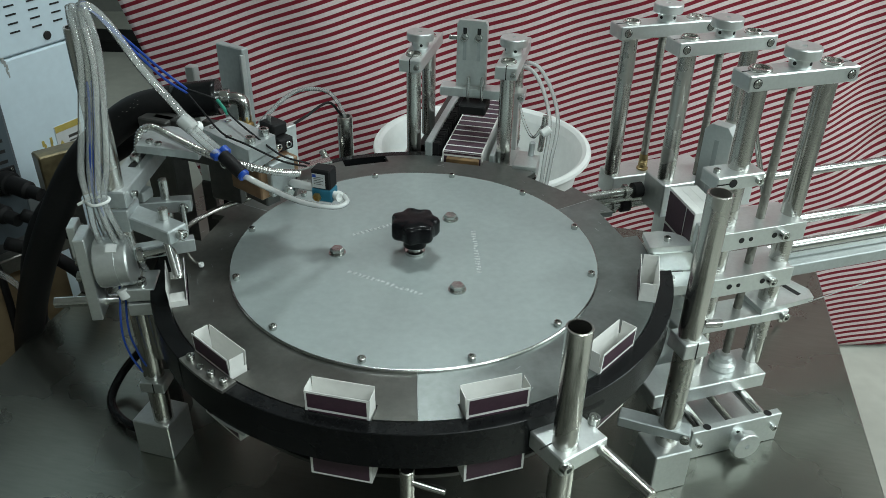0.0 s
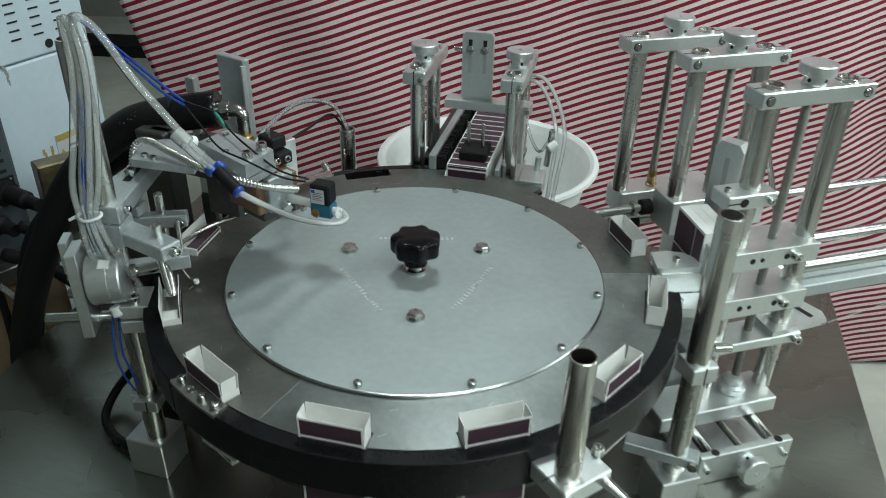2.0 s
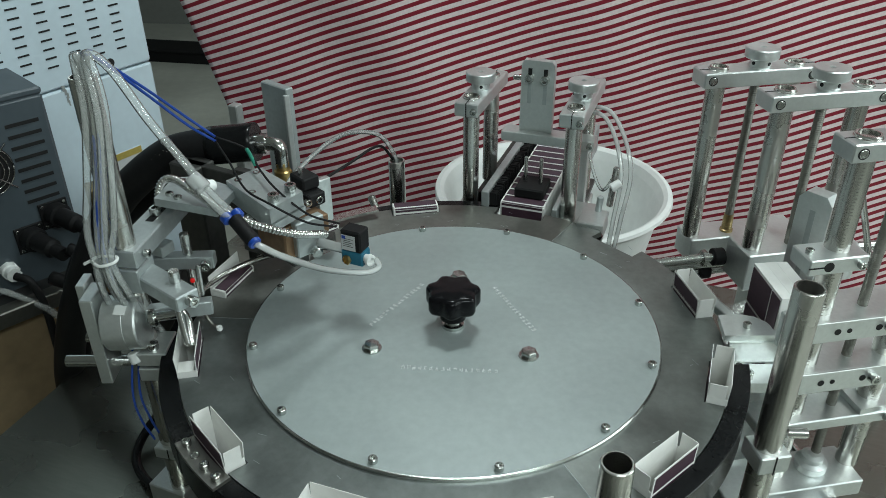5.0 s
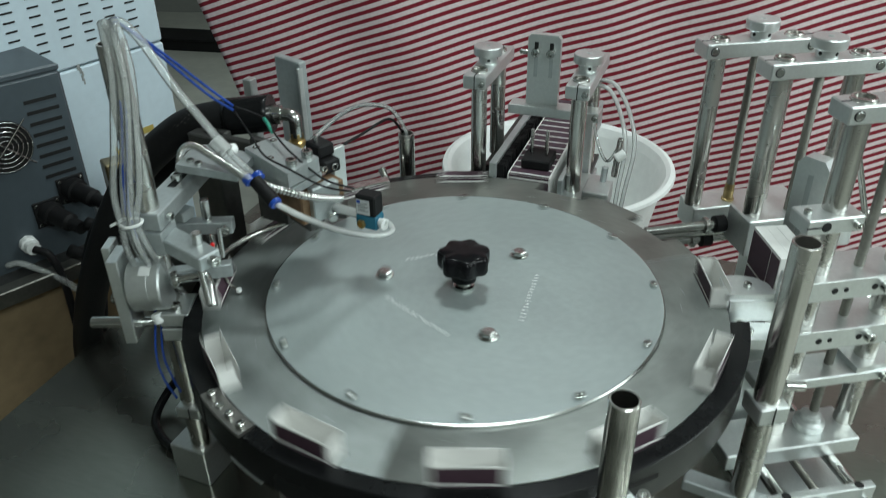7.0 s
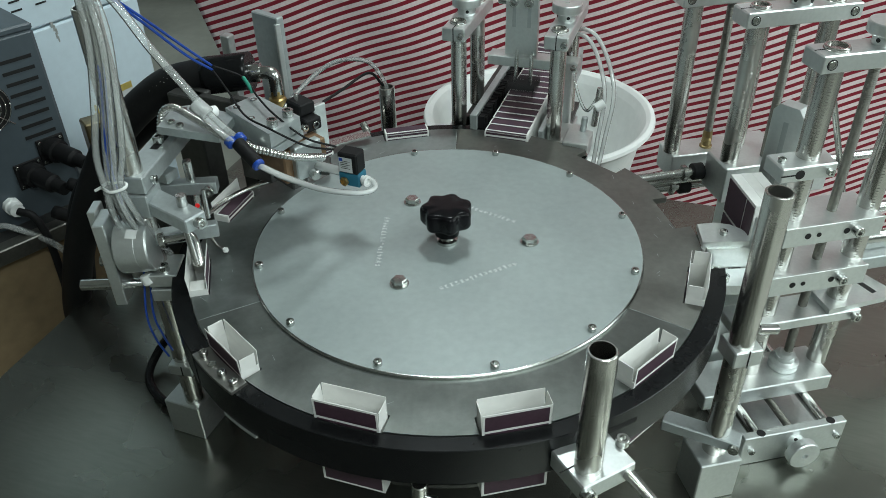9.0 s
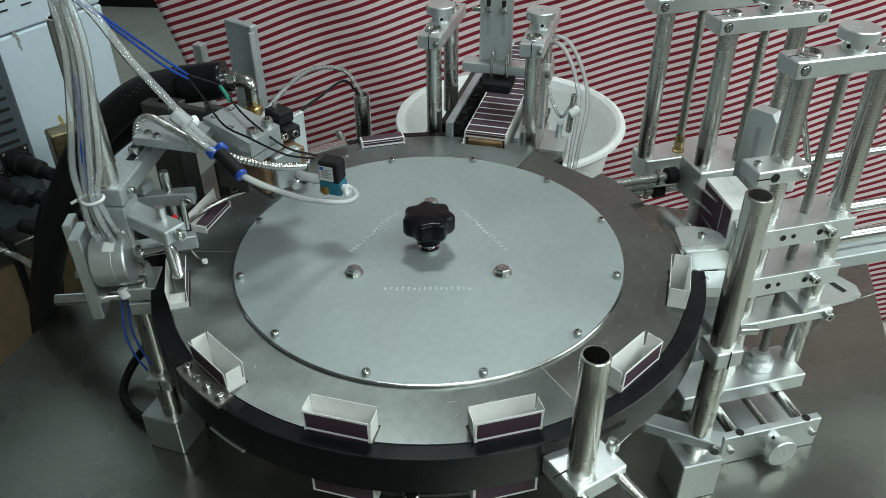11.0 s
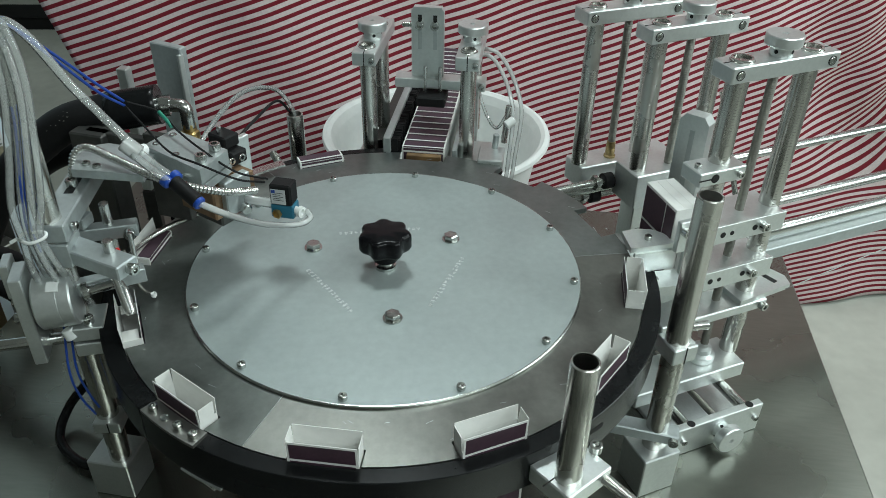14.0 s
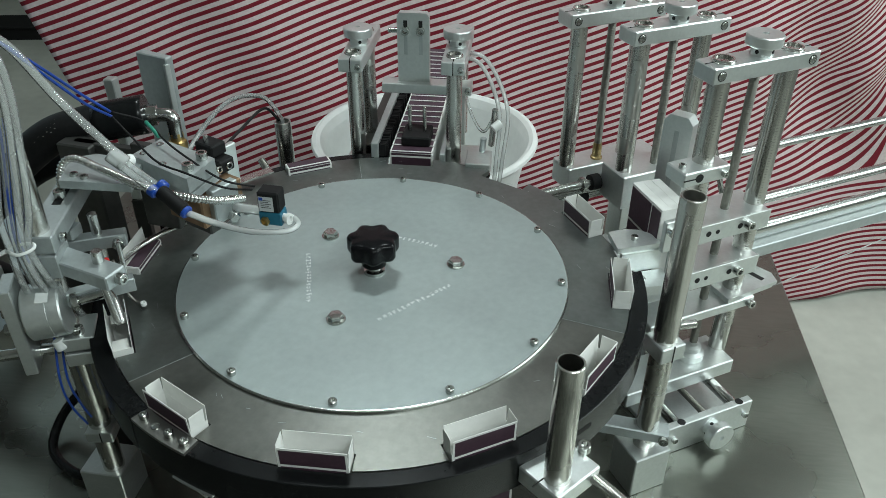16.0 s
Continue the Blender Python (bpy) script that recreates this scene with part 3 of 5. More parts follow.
def shaft_gantry(name, frame, along, u0, u1, v, top, feet, screw_foot, label, screw_mat=SCREW, split=True, width=0.038, shafts=0.0126, knob_at=0.003):
    """Two upright shafts and a lead screw under a clamped cap bar. along: 'x' or 'y' in the frame."""
    g = thing(name, label, "gantry", frame, "shaft gantries")

    def at(a, b, z):
        return (a, b, z) if along == "x" else (b, a, z)
    mid = (u0 + u1) / 2
    size = (u1 - u0, width, 0.021) if along == "x" else (width, u1 - u0, 0.021)
    part("cap_bar", box(B(), at(mid, v, top - 0.0105), size, 0.0016), ALU, g)
    ends = (u0 + 0.027, u1 - 0.030)
    for a in ends:
        part("shaft", pipe(B(), at(a, v, feet), at(a, v, top + 0.004), shafts, shafts * 0.78, 0.05), STEEL, g)
        part("collar_ring", lathe(B(), [(shafts + 0.0008, top), (shafts + 0.0010, top + 0.0006), (shafts + 0.0002, top + 0.001)], 28, Matrix.Translation(at(a, v, 0))), STEEL, g)
    if screw_mat:
        part("lead_screw", thread(B(), at(mid + 0.001, v, screw_foot), at(mid + 0.001, v, top - 0.02), 0.0062), screw_mat, g)
    knob_wheel(g, at(mid + knob_at, v, top))
    n = -width / 2
    if split == "end":
        share("screw", SOCKET, g, facing((u0 - 0.001, v - 0.012, top - 0.0105), (-1, 0, 0)))
        part("slit", box(B(), (u0 - 0.0002, v, top - 0.0105), (0.0008, 0.0014, 0.021), 0), HOLE, g)
    for a in (() if split == "end" else (u0 + 0.012, u1 - 0.012)):
        q = facing((a, v + n - 0.0006, top - 0.0105), (0, -1, 0))
        part("bore", lathe(B(), [(0.0063, -0.001), (0.0063, 0.0), (0.0053, 0.0), (0.0053, -0.0008)], 18, q), HOLE, g)
        part("screw", cap_screw(B(), (0, 0, 0), (0, 0, 1), 0.0052, 0.0010), BOLT, g).matrix_basis = q
    if split:
        for a in (u0, u1):
            s = (0.018, 0.0012, 0.0006)
            part("slit", box(B(), at(a + (0.009 if a == u0 else -0.009), v, top + 0.0002), s if along == "x" else (0.0012, 0.018, 0.0006), 0), HOLE, g)
    return g


def scale_marks(parent, u, v, z0, z1, r):
    """Short engraved scale lines on a shaft, one strip."""
    bm = B()
    z = z0
    k = 0
    while z < z1:
        w = 0.0046 if k % 5 == 0 else 0.0028
        box(bm, (u - r * 0.36, v - r * 0.925, z), (w, 0.0006, 0.0009), 0, None, -21)
        z += 0.004
        k += 1
    part("scale", bm, SCREW, parent)


def slotted_plate(name, parent, u0, u1, v, z0, z1, depth):
    """An angle plate across the shafts: front strip with holes, flat flange behind it."""
    p = part(name, box(B(), ((u0 + u1) / 2, v, (z0 + z1) / 2), (u1 - u0, 0.004, z1 - z0), 0.0006), ALU, parent)
    part("flange", box(B(), ((u0 + u1) / 2, v + 0.002 + depth / 2, z1 - 0.004), (u1 - u0 - 0.002, depth, 0.006), 0.0008), ALU, p)
    for a, r in ((u0 + 0.032, 0.0042), (u0 + 0.047, 0.0032), (u1 - 0.051, 0.0042)):
        part("hole", lathe(B(), [(r, 0), (r, 0.0008)], 16, facing((a, v - 0.0018, (z0 + z1) / 2), (0, -1, 0))), HOLE, p)
    share("screw", SOCKET_BIG, p, facing((u1 - 0.038, v - 0.002, (z0 + z1) / 2), (0, -1, 0)))
    return p


def right_side():
    # front gantry with its angle plates
    g = shaft_gantry("shaft_gantry", RIGHT, "x", 0.395, 0.559, -0.086, 0.246, -0.2355, -0.2355, "tall steel shaft gantry with an aluminium cap bar and knob", shafts=0.0140)
    for u in (0.422, 0.529):
        scale_marks(g, u, -0.086, -0.20, 0.22, 0.0140)
    slotted_plate("angle_plate", g, 0.398, 0.534, -0.114, 0.001, 0.029, 0.06)
    slotted_plate("angle_plate", g, 0.396, 0.534, -0.114, -0.076, -0.046, 0.06)
    p = part("cross_plate", box(B(), (0.458, -0.088, -0.135), (0.186, 0.05, 0.016), 0.0015), ALU, g)
    share("screw", SOCKET_BIG, p, facing((0.541, -0.113, -0.135), (0, -1, 0)))
    lf = part("slotted_leaf", prism(B(), [(0.50, -0.113), (0.598, -0.105), (0.605, -0.085), (0.585, -0.030), (0.50, -0.030)], -0.1268, -0.1185), ALU, g)
    part("slot", box(B(), (0.575, -0.072, -0.1183), (0.008, 0.045, 0.0006), 0, None, 14), HOLE, lf)
    part("base_block", box(B(), (0.432, -0.092, -0.2485), (0.196, 0.066, 0.026), 0.0015), ALU, g)
    part("lock_collar", lathe(B(), [(0.019, -0.2355), (0.0205, -0.2335), (0.0205, -0.2235), (0.014, -0.2205), (0.014, -0.2125), (0.008, -0.2105)], 32, Matrix.Translation((0.472, -0.09, 0))), ALU, g)
    part("clamp_block", box(B(), (0.412, -0.091, 0.103), (0.072, 0.038, 0.020), 0.0015), ALU, g)
    part("hole", lathe(B(), [(0.006, 0), (0.006, 0.0008)], 16, facing((0.400, -0.1098, 0.103), (0, -1, 0))), HOLE, g)
    part("slit", box(B(), (0.386, -0.1102, 0.103), (0.020, 0.0008, 0.0016), 0), HOLE, g)
    share("screw", SOCKET, g, Matrix.Translation((0.384, -0.093, 0.1128)))
    share("screw", SOCKET, g, facing((0.438, -0.110, 0.103), (0, -1, 0)))
    # slide base with the handwheel
    s = thing("slide_base", "aluminium slide base with guide rods and a handwheel", "slide", RIGHT)
    part("end_plate", box(B(), (0.440, -0.184, -0.283), (0.152, 0.012, 0.053), 0.0012), ALU, s)
    part("end_plate", box(B(), (0.440, 0.02, -0.283), (0.152, 0.012, 0.053), 0.0012), ALU, s)
    part("sole", box(B(), (0.440, -0.082, -0.305), (0.14, 0.19, 0.008), 0.001), ALU, s)
    for u, r in ((0.390, 0.0085), (0.494, 0.0085)):
        part("guide_rod", rod(B(), (u, -0.186, -0.270), (u, 0.02, -0.270), r), CHROME, s)
        part("hole", lathe(B(), [(0.006, 0), (0.006, 0.0008)], 16, Matrix.Translation((u, -0.184, -0.2567))), HOLE, s)
    part("lead_screw", thread(B(), (0.442, -0.18, -0.270), (0.442, 0.02, -0.270), 0.0055), SCREW, s)
    knob_wheel(s, (0.442, -0.190, -0.281), 0.022, (0, -1, 0))
    for u in (0.376, 0.504):
        share("screw", SOCKET, s, facing((u, -0.190, -0.280), (0, -1, 0)))
    # middle and rear gantries
    shaft_gantry("shaft_gantry", RIGHT, "x", 0.401, 0.563, 0.080, 0.237, 0.016, 0.016, "aluminium and steel shaft gantry on a square block")
    b = thing("gantry_block", "square aluminium block under a shaft gantry", "block", RIGHT)
    part("block", box(B(), (0.495, 0.085, -0.012), (0.165, 0.058, 0.056), 0.0016), ALU, b)
    part("pillar", box(B(), (0.520, 0.085, (TOP - 0.048) / 2), (0.05, 0.045, -TOP - 0.048), 0.0016), ALU, b)
    shaft_gantry("shaft_gantry", RIGHT, "x", 0.370, 0.537, 0.190, 0.231, -0.022, -0.022, "aluminium and steel shaft gantry above a small brass nut")
    gn = thing("screw_nut", "small brass nut at the foot of a lead screw", "nut", RIGHT)
    part("nut", lathe(B(), [(0.0095, -0.022), (0.0095, -0.019), (0.0074, -0.018), (0.0078, -0.013), (0.0070, -0.0115), (0.0078, -0.010), (0.0070, -0.0085), (0.0078, -0.007), (0.0070, -0.0055), (0.0076, -0.004), (0.0068, 0.006)], 20, Matrix.Translation((0.4545, 0.190, 0))), GILT, gn)
    b = thing("gantry_block", "long aluminium block under the rear shaft gantry", "block", RIGHT)
    part("block", box(B(), (0.478, 0.195, -0.042), (0.175, 0.05, 0.04), 0.0016), ALU, b)
    part("pillar", box(B(), (0.530, 0.195, (TOP - 0.063) / 2), (0.04, 0.04, -TOP - 0.063), 0.0016), ALU, b)
    # tall stop plate
    t = thing("stop_plate", "upright aluminium stop plate with a chamfered top", "plate", RIGHT)
    bm = B()
    prism(bm, [(-0.021, -0.06), (0.021, -0.06), (0.021, 0.112), (0.013, 0.122), (-0.013, 0.122), (-0.021, 0.112)], -0.010, 0.010)
    ob = part("blade", bm, ALU, t)
    ob.matrix_basis = Matrix.Translation((0.452, 0.0, 0.014)) @ rot_z(-62) @ Matrix.Rotation(radians(90), 4, "X")
    part("groove", box(B(), (0.0, 0.035, 0.0101), (0.007, 0.13, 0.0006), 0), ALU_D, ob)
    part("foot", box(B(), (0.452, 0.0, -0.148), (0.03, 0.03, -2 * (TOP - 0.014) / 2), 0.0015), ALU, t)
    # guide rails that run out to the side
    for v, z, r, u0, u1 in ((0.135, -0.040, 0.0075, 0.30, 1.25), (0.022, -0.060, 0.0085, 0.40, 1.25), (0.15, -0.062, 0.0075, 0.29, 0.56), (0.118, -0.020, 0.0065, 0.29, 0.56)):
        solo("guide_rail", rod(B(), (u0, v, z), (u1, v, z), r), BOLT, "polished steel guide rod of the carton feeder", "rod", RIGHT, "feeder rods")
    r = thing("linear_rail", "steel linear rail on an aluminium beam", "rail", RIGHT)
    part("beam", box(B(), (0.855, 0.002, -0.128), (0.79, 0.05, 0.022), 0.0015), ALU_D, r)
    part("track", box(B(), (0.895, 0.005, -0.110), (0.71, 0.02, 0.014), 0.002), BOLT, r)
    part("stand", box(B(), (0.475, 0.006, (TOP - 0.139) / 2), (0.03, 0.04, -TOP - 0.139), 0.0015), DARKSTEEL, r)
    for k in range(11):
        part("hole", lathe(B(), [(0.0035, 0), (0.0035, 0.0008)], 12, Matrix.Translation((0.57 + 0.06 * k, 0.005, -0.1032))), HOLE, r)
    solo("guide_rail", rod(B(), (0.40, -0.028, -0.073), (1.25, -0.028, -0.073), 0.0095), BOLT, "thick polished steel guide rod of the carton feeder", "rod", RIGHT, "feeder rods")
    for v, z, rr in ((0.15, -0.062, 0.0075), (0.118, -0.020, 0.0065)):
        n = thing("rod_end", "black bushing with a bright hexagon nut on a feeder rod", "bushing", RIGHT, "rod ends")
        part("bushing", lathe(B(), [(rr + 0.0004, 0), (rr + 0.006, 0.001), (rr + 0.006, 0.016), (rr + 0.0004, 0.017)], 24, facing((0.396, v, z), (1, 0, 0))), RUBBER, n)
        part("nut", lathe(B(), [(rr + 0.0004, 0), (rr + 0.0055, 0.0005), (rr + 0.0055, 0.007), (rr + 0.0004, 0.0075)], 6, facing((0.380, v, z), (1, 0, 0))), BOLT, n)
    k = thing("side_stop", "small aluminium stop plate with a socket screw beside the blanks", "plate", RIGHT)
    part("plate", box(B(), (0.370, -0.116, 0.030), (0.034, 0.008, 0.046), 0.001), ALU, k)
    part("stem", box(B(), (0.380, -0.111, -0.018), (0.014, 0.008, 0.060), 0.001), ALU, k)
    share("screw", SOCKET_BIG, k, facing((0.361, -0.120, 0.040), (0, -1, 0)))
    solo("slanted_rod", rod(B(), (0.529, 0.24, 0.113), (0.6727, 0.24, -0.305), 0.0045), CHROME, "thin polished rod standing aslant behind the gantries", "rod")
    solo("clear_line", hose(B(), [(0.594, 0.046, -0.122), (0.75, 0.075, -0.085), (0.94, 0.112, -0.05), (1.20, 0.17, -0.02)], 0.0008, 6), MILKY, "thin clear line running out from the slotted leaf", "line")
    # the stack of flat blanks that waits for the feeder
    st = thing("blank_stack", "stack of purple printed carton blanks leaning in the feeder", "carton stack", RIGHT @ Matrix.Translation((0.366, -0.065, -0.058)) @ rot_z(-6))
    bm = B()
    for k, (w, h) in enumerate(((0.0135, 0.1180), (0.0135, 0.1183), (0.0134, 0.1178))):
        box(bm, (0.0136 * k + 0.0068, 0.008 + 0.0004 * (k % 2), 0.114 - h / 2), (w, 0.078, h), 0.0002)
    part("blank_edges", bm, CARD, st)
    for y0, y1, z0, z1 in ((-0.029, -0.008, -0.002, 0.058), (-0.005, 0.045, -0.002, 0.058), (-0.005, 0.045, 0.062, 0.110), (-0.029, -0.008, 0.062, 0.110)):
        part("print", box(B(), (-0.0003, (y0 + y1) / 2, (z0 + z1) / 2), (0.0008, y1 - y0, z1 - z0), 0), PURPLE, st, "purple print")
    bed = thing("feeder_bed", "aluminium feeder bed with a curved guide wing", "guide", RIGHT)
    part("bed", box(B(), (0.395, -0.045, -0.066), (0.085, 0.075, 0.010), 0.001), ALU, bed)
    part("leg", box(B(), (0.40, -0.03, (TOP - 0.072) / 2), (0.04, 0.04, -TOP - 0.072), 0.0015), ALU, bed)
    back = RIGHT.inverted()

    def loc(x, y):
        p = back @ Vector((x, y, 0))
        return (p.x, p.y)
    w = part("wing", prism(B(), [loc(*p) for p in ((0.316, -0.013), (0.378, -0.008), (0.377, 0.004), (0.370, 0.018), (0.358, 0.028), (0.340, 0.032), (0.317, 0.028))], 0.004, 0.012), ALU, bed)
    part("wing_wall", prism(B(), [loc(*p) for p in ((0.322, -0.016), (0.378, -0.011), (0.378, -0.005), (0.322, -0.010))], -0.026, 0.004), ALU, bed)
    share("screw", SOCKET, w, Matrix.Translation((*loc(0.345, 0.006), 0.012)))
    part("guide_arm", prism(B(), [loc(*p) for p in ((0.322, -0.052), (0.382, -0.048), (0.382, -0.013), (0.322, -0.017))], -0.040, -0.026), ALU, bed)
    share("screw", SOCKET_BIG, bed, Matrix.Translation((*loc(0.334, -0.028), -0.026)))
    share("screw", SOCKET_BIG, bed, Matrix.Translation((*loc(0.341, -0.040), -0.026)))
    # the tall post on its block
    p = thing("tube_post", "polished steel tube post clamped on a square aluminium block", "post", RIGHT)
    part("block", box(B(), (0.305, -0.205, -0.275), (0.057, 0.053, 0.070), 0.0015), ALU, p)
    part("tube", pipe(B(), (0.307, -0.205, -0.241), (0.307, -0.205, 0.150), 0.0150, 0.0125, 0.06), STEEL, p)
    c = part("clamp", box(B(), (0.308, -0.205, -0.067), (0.036, 0.038, 0.024), 0.0015), ALU, p)
    part("slit", box(B(), (0.308, -0.2242, -0.067), (0.0015, 0.001, 0.026), 0), HOLE, c)
    part("stub", rod(B(), (0.33, -0.20, -0.045), (0.352, -0.205, -0.045), 0.006), CHROME, c)
    part("low_arm", box(B(), (0.289, -0.196, -0.214), (0.098, 0.024, 0.017), 0.0015, None, -38), ALU_D, p)
    share("screw", SOCKET_BIG, p, facing((0.317, -0.229, -0.214), (-0.6, -0.8, 0)))
    share("screw", SOCKET, p, facing((0.332, -0.215, -0.283), (1, 0, 0)))
    part("tie_bar", box(B(), (0.330, -0.165, -0.095), (0.045, 0.010, 0.014), 0.001, None, 8), ALU, p)
    # the front tube with its clamp and cross rod
    f = thing("tube_post", "polished steel tube post with a split clamp and a cross rod", "post", Matrix.Translation((0.149, -0.336, 0)))
    part("tube", pipe(B(), (0, 0, TOP), (0, 0, 0.126), 0.0133, 0.0112, 0.06), STEEL, f)
    c = part("clamp", box(B(), (0.006, 0.012, -0.032), (0.062, 0.052, 0.022), 0.0015, None, 32), ALU, f)
    part("slit", box(B(), (-0.016, -0.002, -0.0209), (0.026, 0.0013, 0.0006), 0, None, 32), HOLE, c)
    share("screw", SOCKET_BIG, c, Matrix.Translation((0.035, 0.028, -0.021)))
    share("screw", SOCKET_BIG, c, facing((-0.004, -0.020, -0.032), (0.53, -0.85, 0)))
    part("cross_rod", rod(B(), (0.034, 0.010, -0.032), (0.075, -0.062, -0.032), 0.0062), STEEL, f)


# ---------------------------------------------------------------- the outfeed behind the turret
def rear_side():
    for v, u0, u1 in ((0.089, 0.313, 0.475), (-0.066, 0.318, 0.490)):
        shaft_gantry("shaft_gantry", REAR, "x", u0, u1, v, 0.159, -0.02, -0.02, "short aluminium and steel shaft gantry beside the outfeed row", None, "end", 0.036, 0.0122, -0.010)
    b = thing("outfeed_channel", "dark steel outfeed channel with a brush strip", "channel", REAR)
    part("side_rail", box(B(), (0.50, 0.078, -0.030), (0.36, 0.034, 0.02), 0.0012), DARKSTEEL, b)
    part("side_rail", box(B(), (0.50, 0.058, -0.002), (0.37, 0.012, 0.045), 0.0012), ALU_D, b, "grey steel side rail")
    bm = B()
    rng = random.Random(2)
    for k in range(150):
        u = 0.322 + 0.0023 * k
        box(bm, (u, 0.046 + rng.uniform(-0.002, 0.002), 0.0 + rng.uniform(-0.002, 0.002)), (0.0017, 0.013, 0.03), 0)
    part("brush", bm, RUBBER, b, "black bristle strip")
    part("floor_strip", box(B(), (0.50, -0.005, -0.112), (0.36, 0.10, 0.010), 0.001), DARKSTEEL, b)
    part("side_rail", box(B(), (0.50, -0.050, -0.02), (0.36, 0.008, 0.05), 0.001), ALU_D, b)
    part("foot", box(B(), (0.36, 0.09, -0.035), (0.06, 0.04, 0.03), 0.002), ALU, b)
    part("foot", box(B(), (0.36, -0.075, -0.035), (0.10, 0.06, 0.03), 0.002), ALU, b)
    for u in (0.36, 0.62):
        part("leg", box(B(), (u, 0.0, (TOP - 0.117) / 2), (0.04, 0.12, -TOP - 0.117), 0.002), ALU, b)
    # bar and slotted plate that carry the presser
    c = thing("presser_bridge", "aluminium bridge bar with an upright slotted plate", "bridge", REAR)
    part("bar", box(B(), (0.408, -0.016, 0.0825), (0.030, 0.146, 0.016), 0.0012), ALU, c)
    bm = B()
    prism(bm, [(-0.0255, 0), (0.0255, 0), (0.0255, 0.106), (0.0215, 0.112), (-0.0215, 0.112), (-0.0255, 0.106)], -0.006, 0.006)
    pl = part("slotted_plate", bm, ALU, c)
    pl.matrix_basis = Matrix.Translation((0.412, 0.006, 0.0905)) @ Matrix.Rotation(radians(-90), 4, "Z") @ Matrix.Rotation(radians(90), 4, "X")
    for y in (-0.012, 0.012):
        part("slot", box(B(), (y, 0.073, 0.0061), (0.0058, 0.056, 0.0006), 0.0), ALU_D, pl)
        part("slot", box(B(), (y, 0.094, 0.0063), (0.0062, 0.012, 0.0006), 0.0), HOLE, pl)
        share("screw", SOCKET_BIG, pl, Matrix.Translation((y, 0.085, 0.0064)))
    share("screw", SOCKET, c, facing((0.393, -0.083, 0.084), (-1, 0, 0)))
    part("air_cylinder", box(B(), (0.432, 0.008, 0.13), (0.026, 0.036, 0.075), 0.002), ALU_D, c)
    part("fitting", rod(B(), (0.43, 0.03, 0.166), (0.43, 0.05, 0.166), 0.004), BOLT, c)
    part("hanger", box(B(), (0.43, -0.070, 0.0), (0.02, 0.014, 0.16), 0.001), ALU, c)
    # valve block beside the row
    v = thing("valve_block", "small air valve block with hose fittings", "valve", REAR)
    part("block", box(B(), (0.325, -0.108, -0.012), (0.05, 0.04, 0.028), 0.0015), ALU, v)
    part("nut", lathe(B(), [(0.011, 0), (0.011, 0.006), (0.006, 0.006), (0.005, 0.002)], 6, facing((0.299, -0.118, -0.014), (-1, 0, 0))), BOLT, v)
    part("flow_valve", rod(B(), (0.345, -0.112, 0.0), (0.345, -0.114, 0.026), 0.005), ALU_D, v)
    part("flow_valve", rod(B(), (0.37, -0.125, 0.0), (0.37, -0.13, 0.065), 0.005), CHROME, v)
    part("washer", rod(B(), (0.345, -0.128, 0.042), (0.352, -0.14, 0.05), 0.007), WHITEP, v)
    hs = thing("air_hose", "two thin clear air hoses beside the outfeed", "hose", REAR, "clear air hoses")
    part("hose", hose(B(), [(0.44, -0.05, 0.12), (0.42, -0.10, 0.12), (0.38, -0.135, 0.06), (0.35, -0.135, -0.02), (0.34, -0.13, -0.10)], 0.0034), MILKY, hs)
    part("hose", hose(B(), [(0.45, -0.055, 0.125), (0.43, -0.108, 0.125), (0.39, -0.148, 0.06), (0.36, -0.145, -0.02), (0.34, -0.135, -0.12)], 0.0034), MILKY, hs)
    part("hose", hose(B(), [(0.44, -0.07, 0.09), (0.42, -0.085, 0.04), (0.38, -0.11, 0.02), (0.372, -0.128, 0.05)], 0.0025), CLEAR, hs)
    # white plastic tub
    tb = thing("plastic_tub", "round white plastic tub behind the outfeed", "tub", Matrix.Translation((0.149, 0.655, 0)))
    bm = B()
    lathe(bm, [(0.182, -0.309), (0.211, -0.155), (0.215, -0.147), (0.226, -0.144), (0.2325, -0.137), (0.2305, -0.131), (0.222, -0.129), (0.214, -0.134), (0.207, -0.152), (0.178, -0.302), (0.0005, -0.304)], 72, None, False)
    part("bowl", bm, WHITEP, tb)
    part("base", lathe(B(), [(0.18, TOP), (0.18, -0.305)], 48), WHITEP, tb)
    rt = thing("tube_post", "short steel tube post with hoses drawn into its end", "post")
    part("tube", pipe(B(), (-0.116, 0.365, TOP), (-0.116, 0.365, 0.048), 0.0130, 0.0105, 0.03), STEEL, rt)
    part("side_pin", rod(B(), (-0.155, 0.34, -0.005), (-0.140, 0.315, -0.025), 0.006), STEEL, rt)


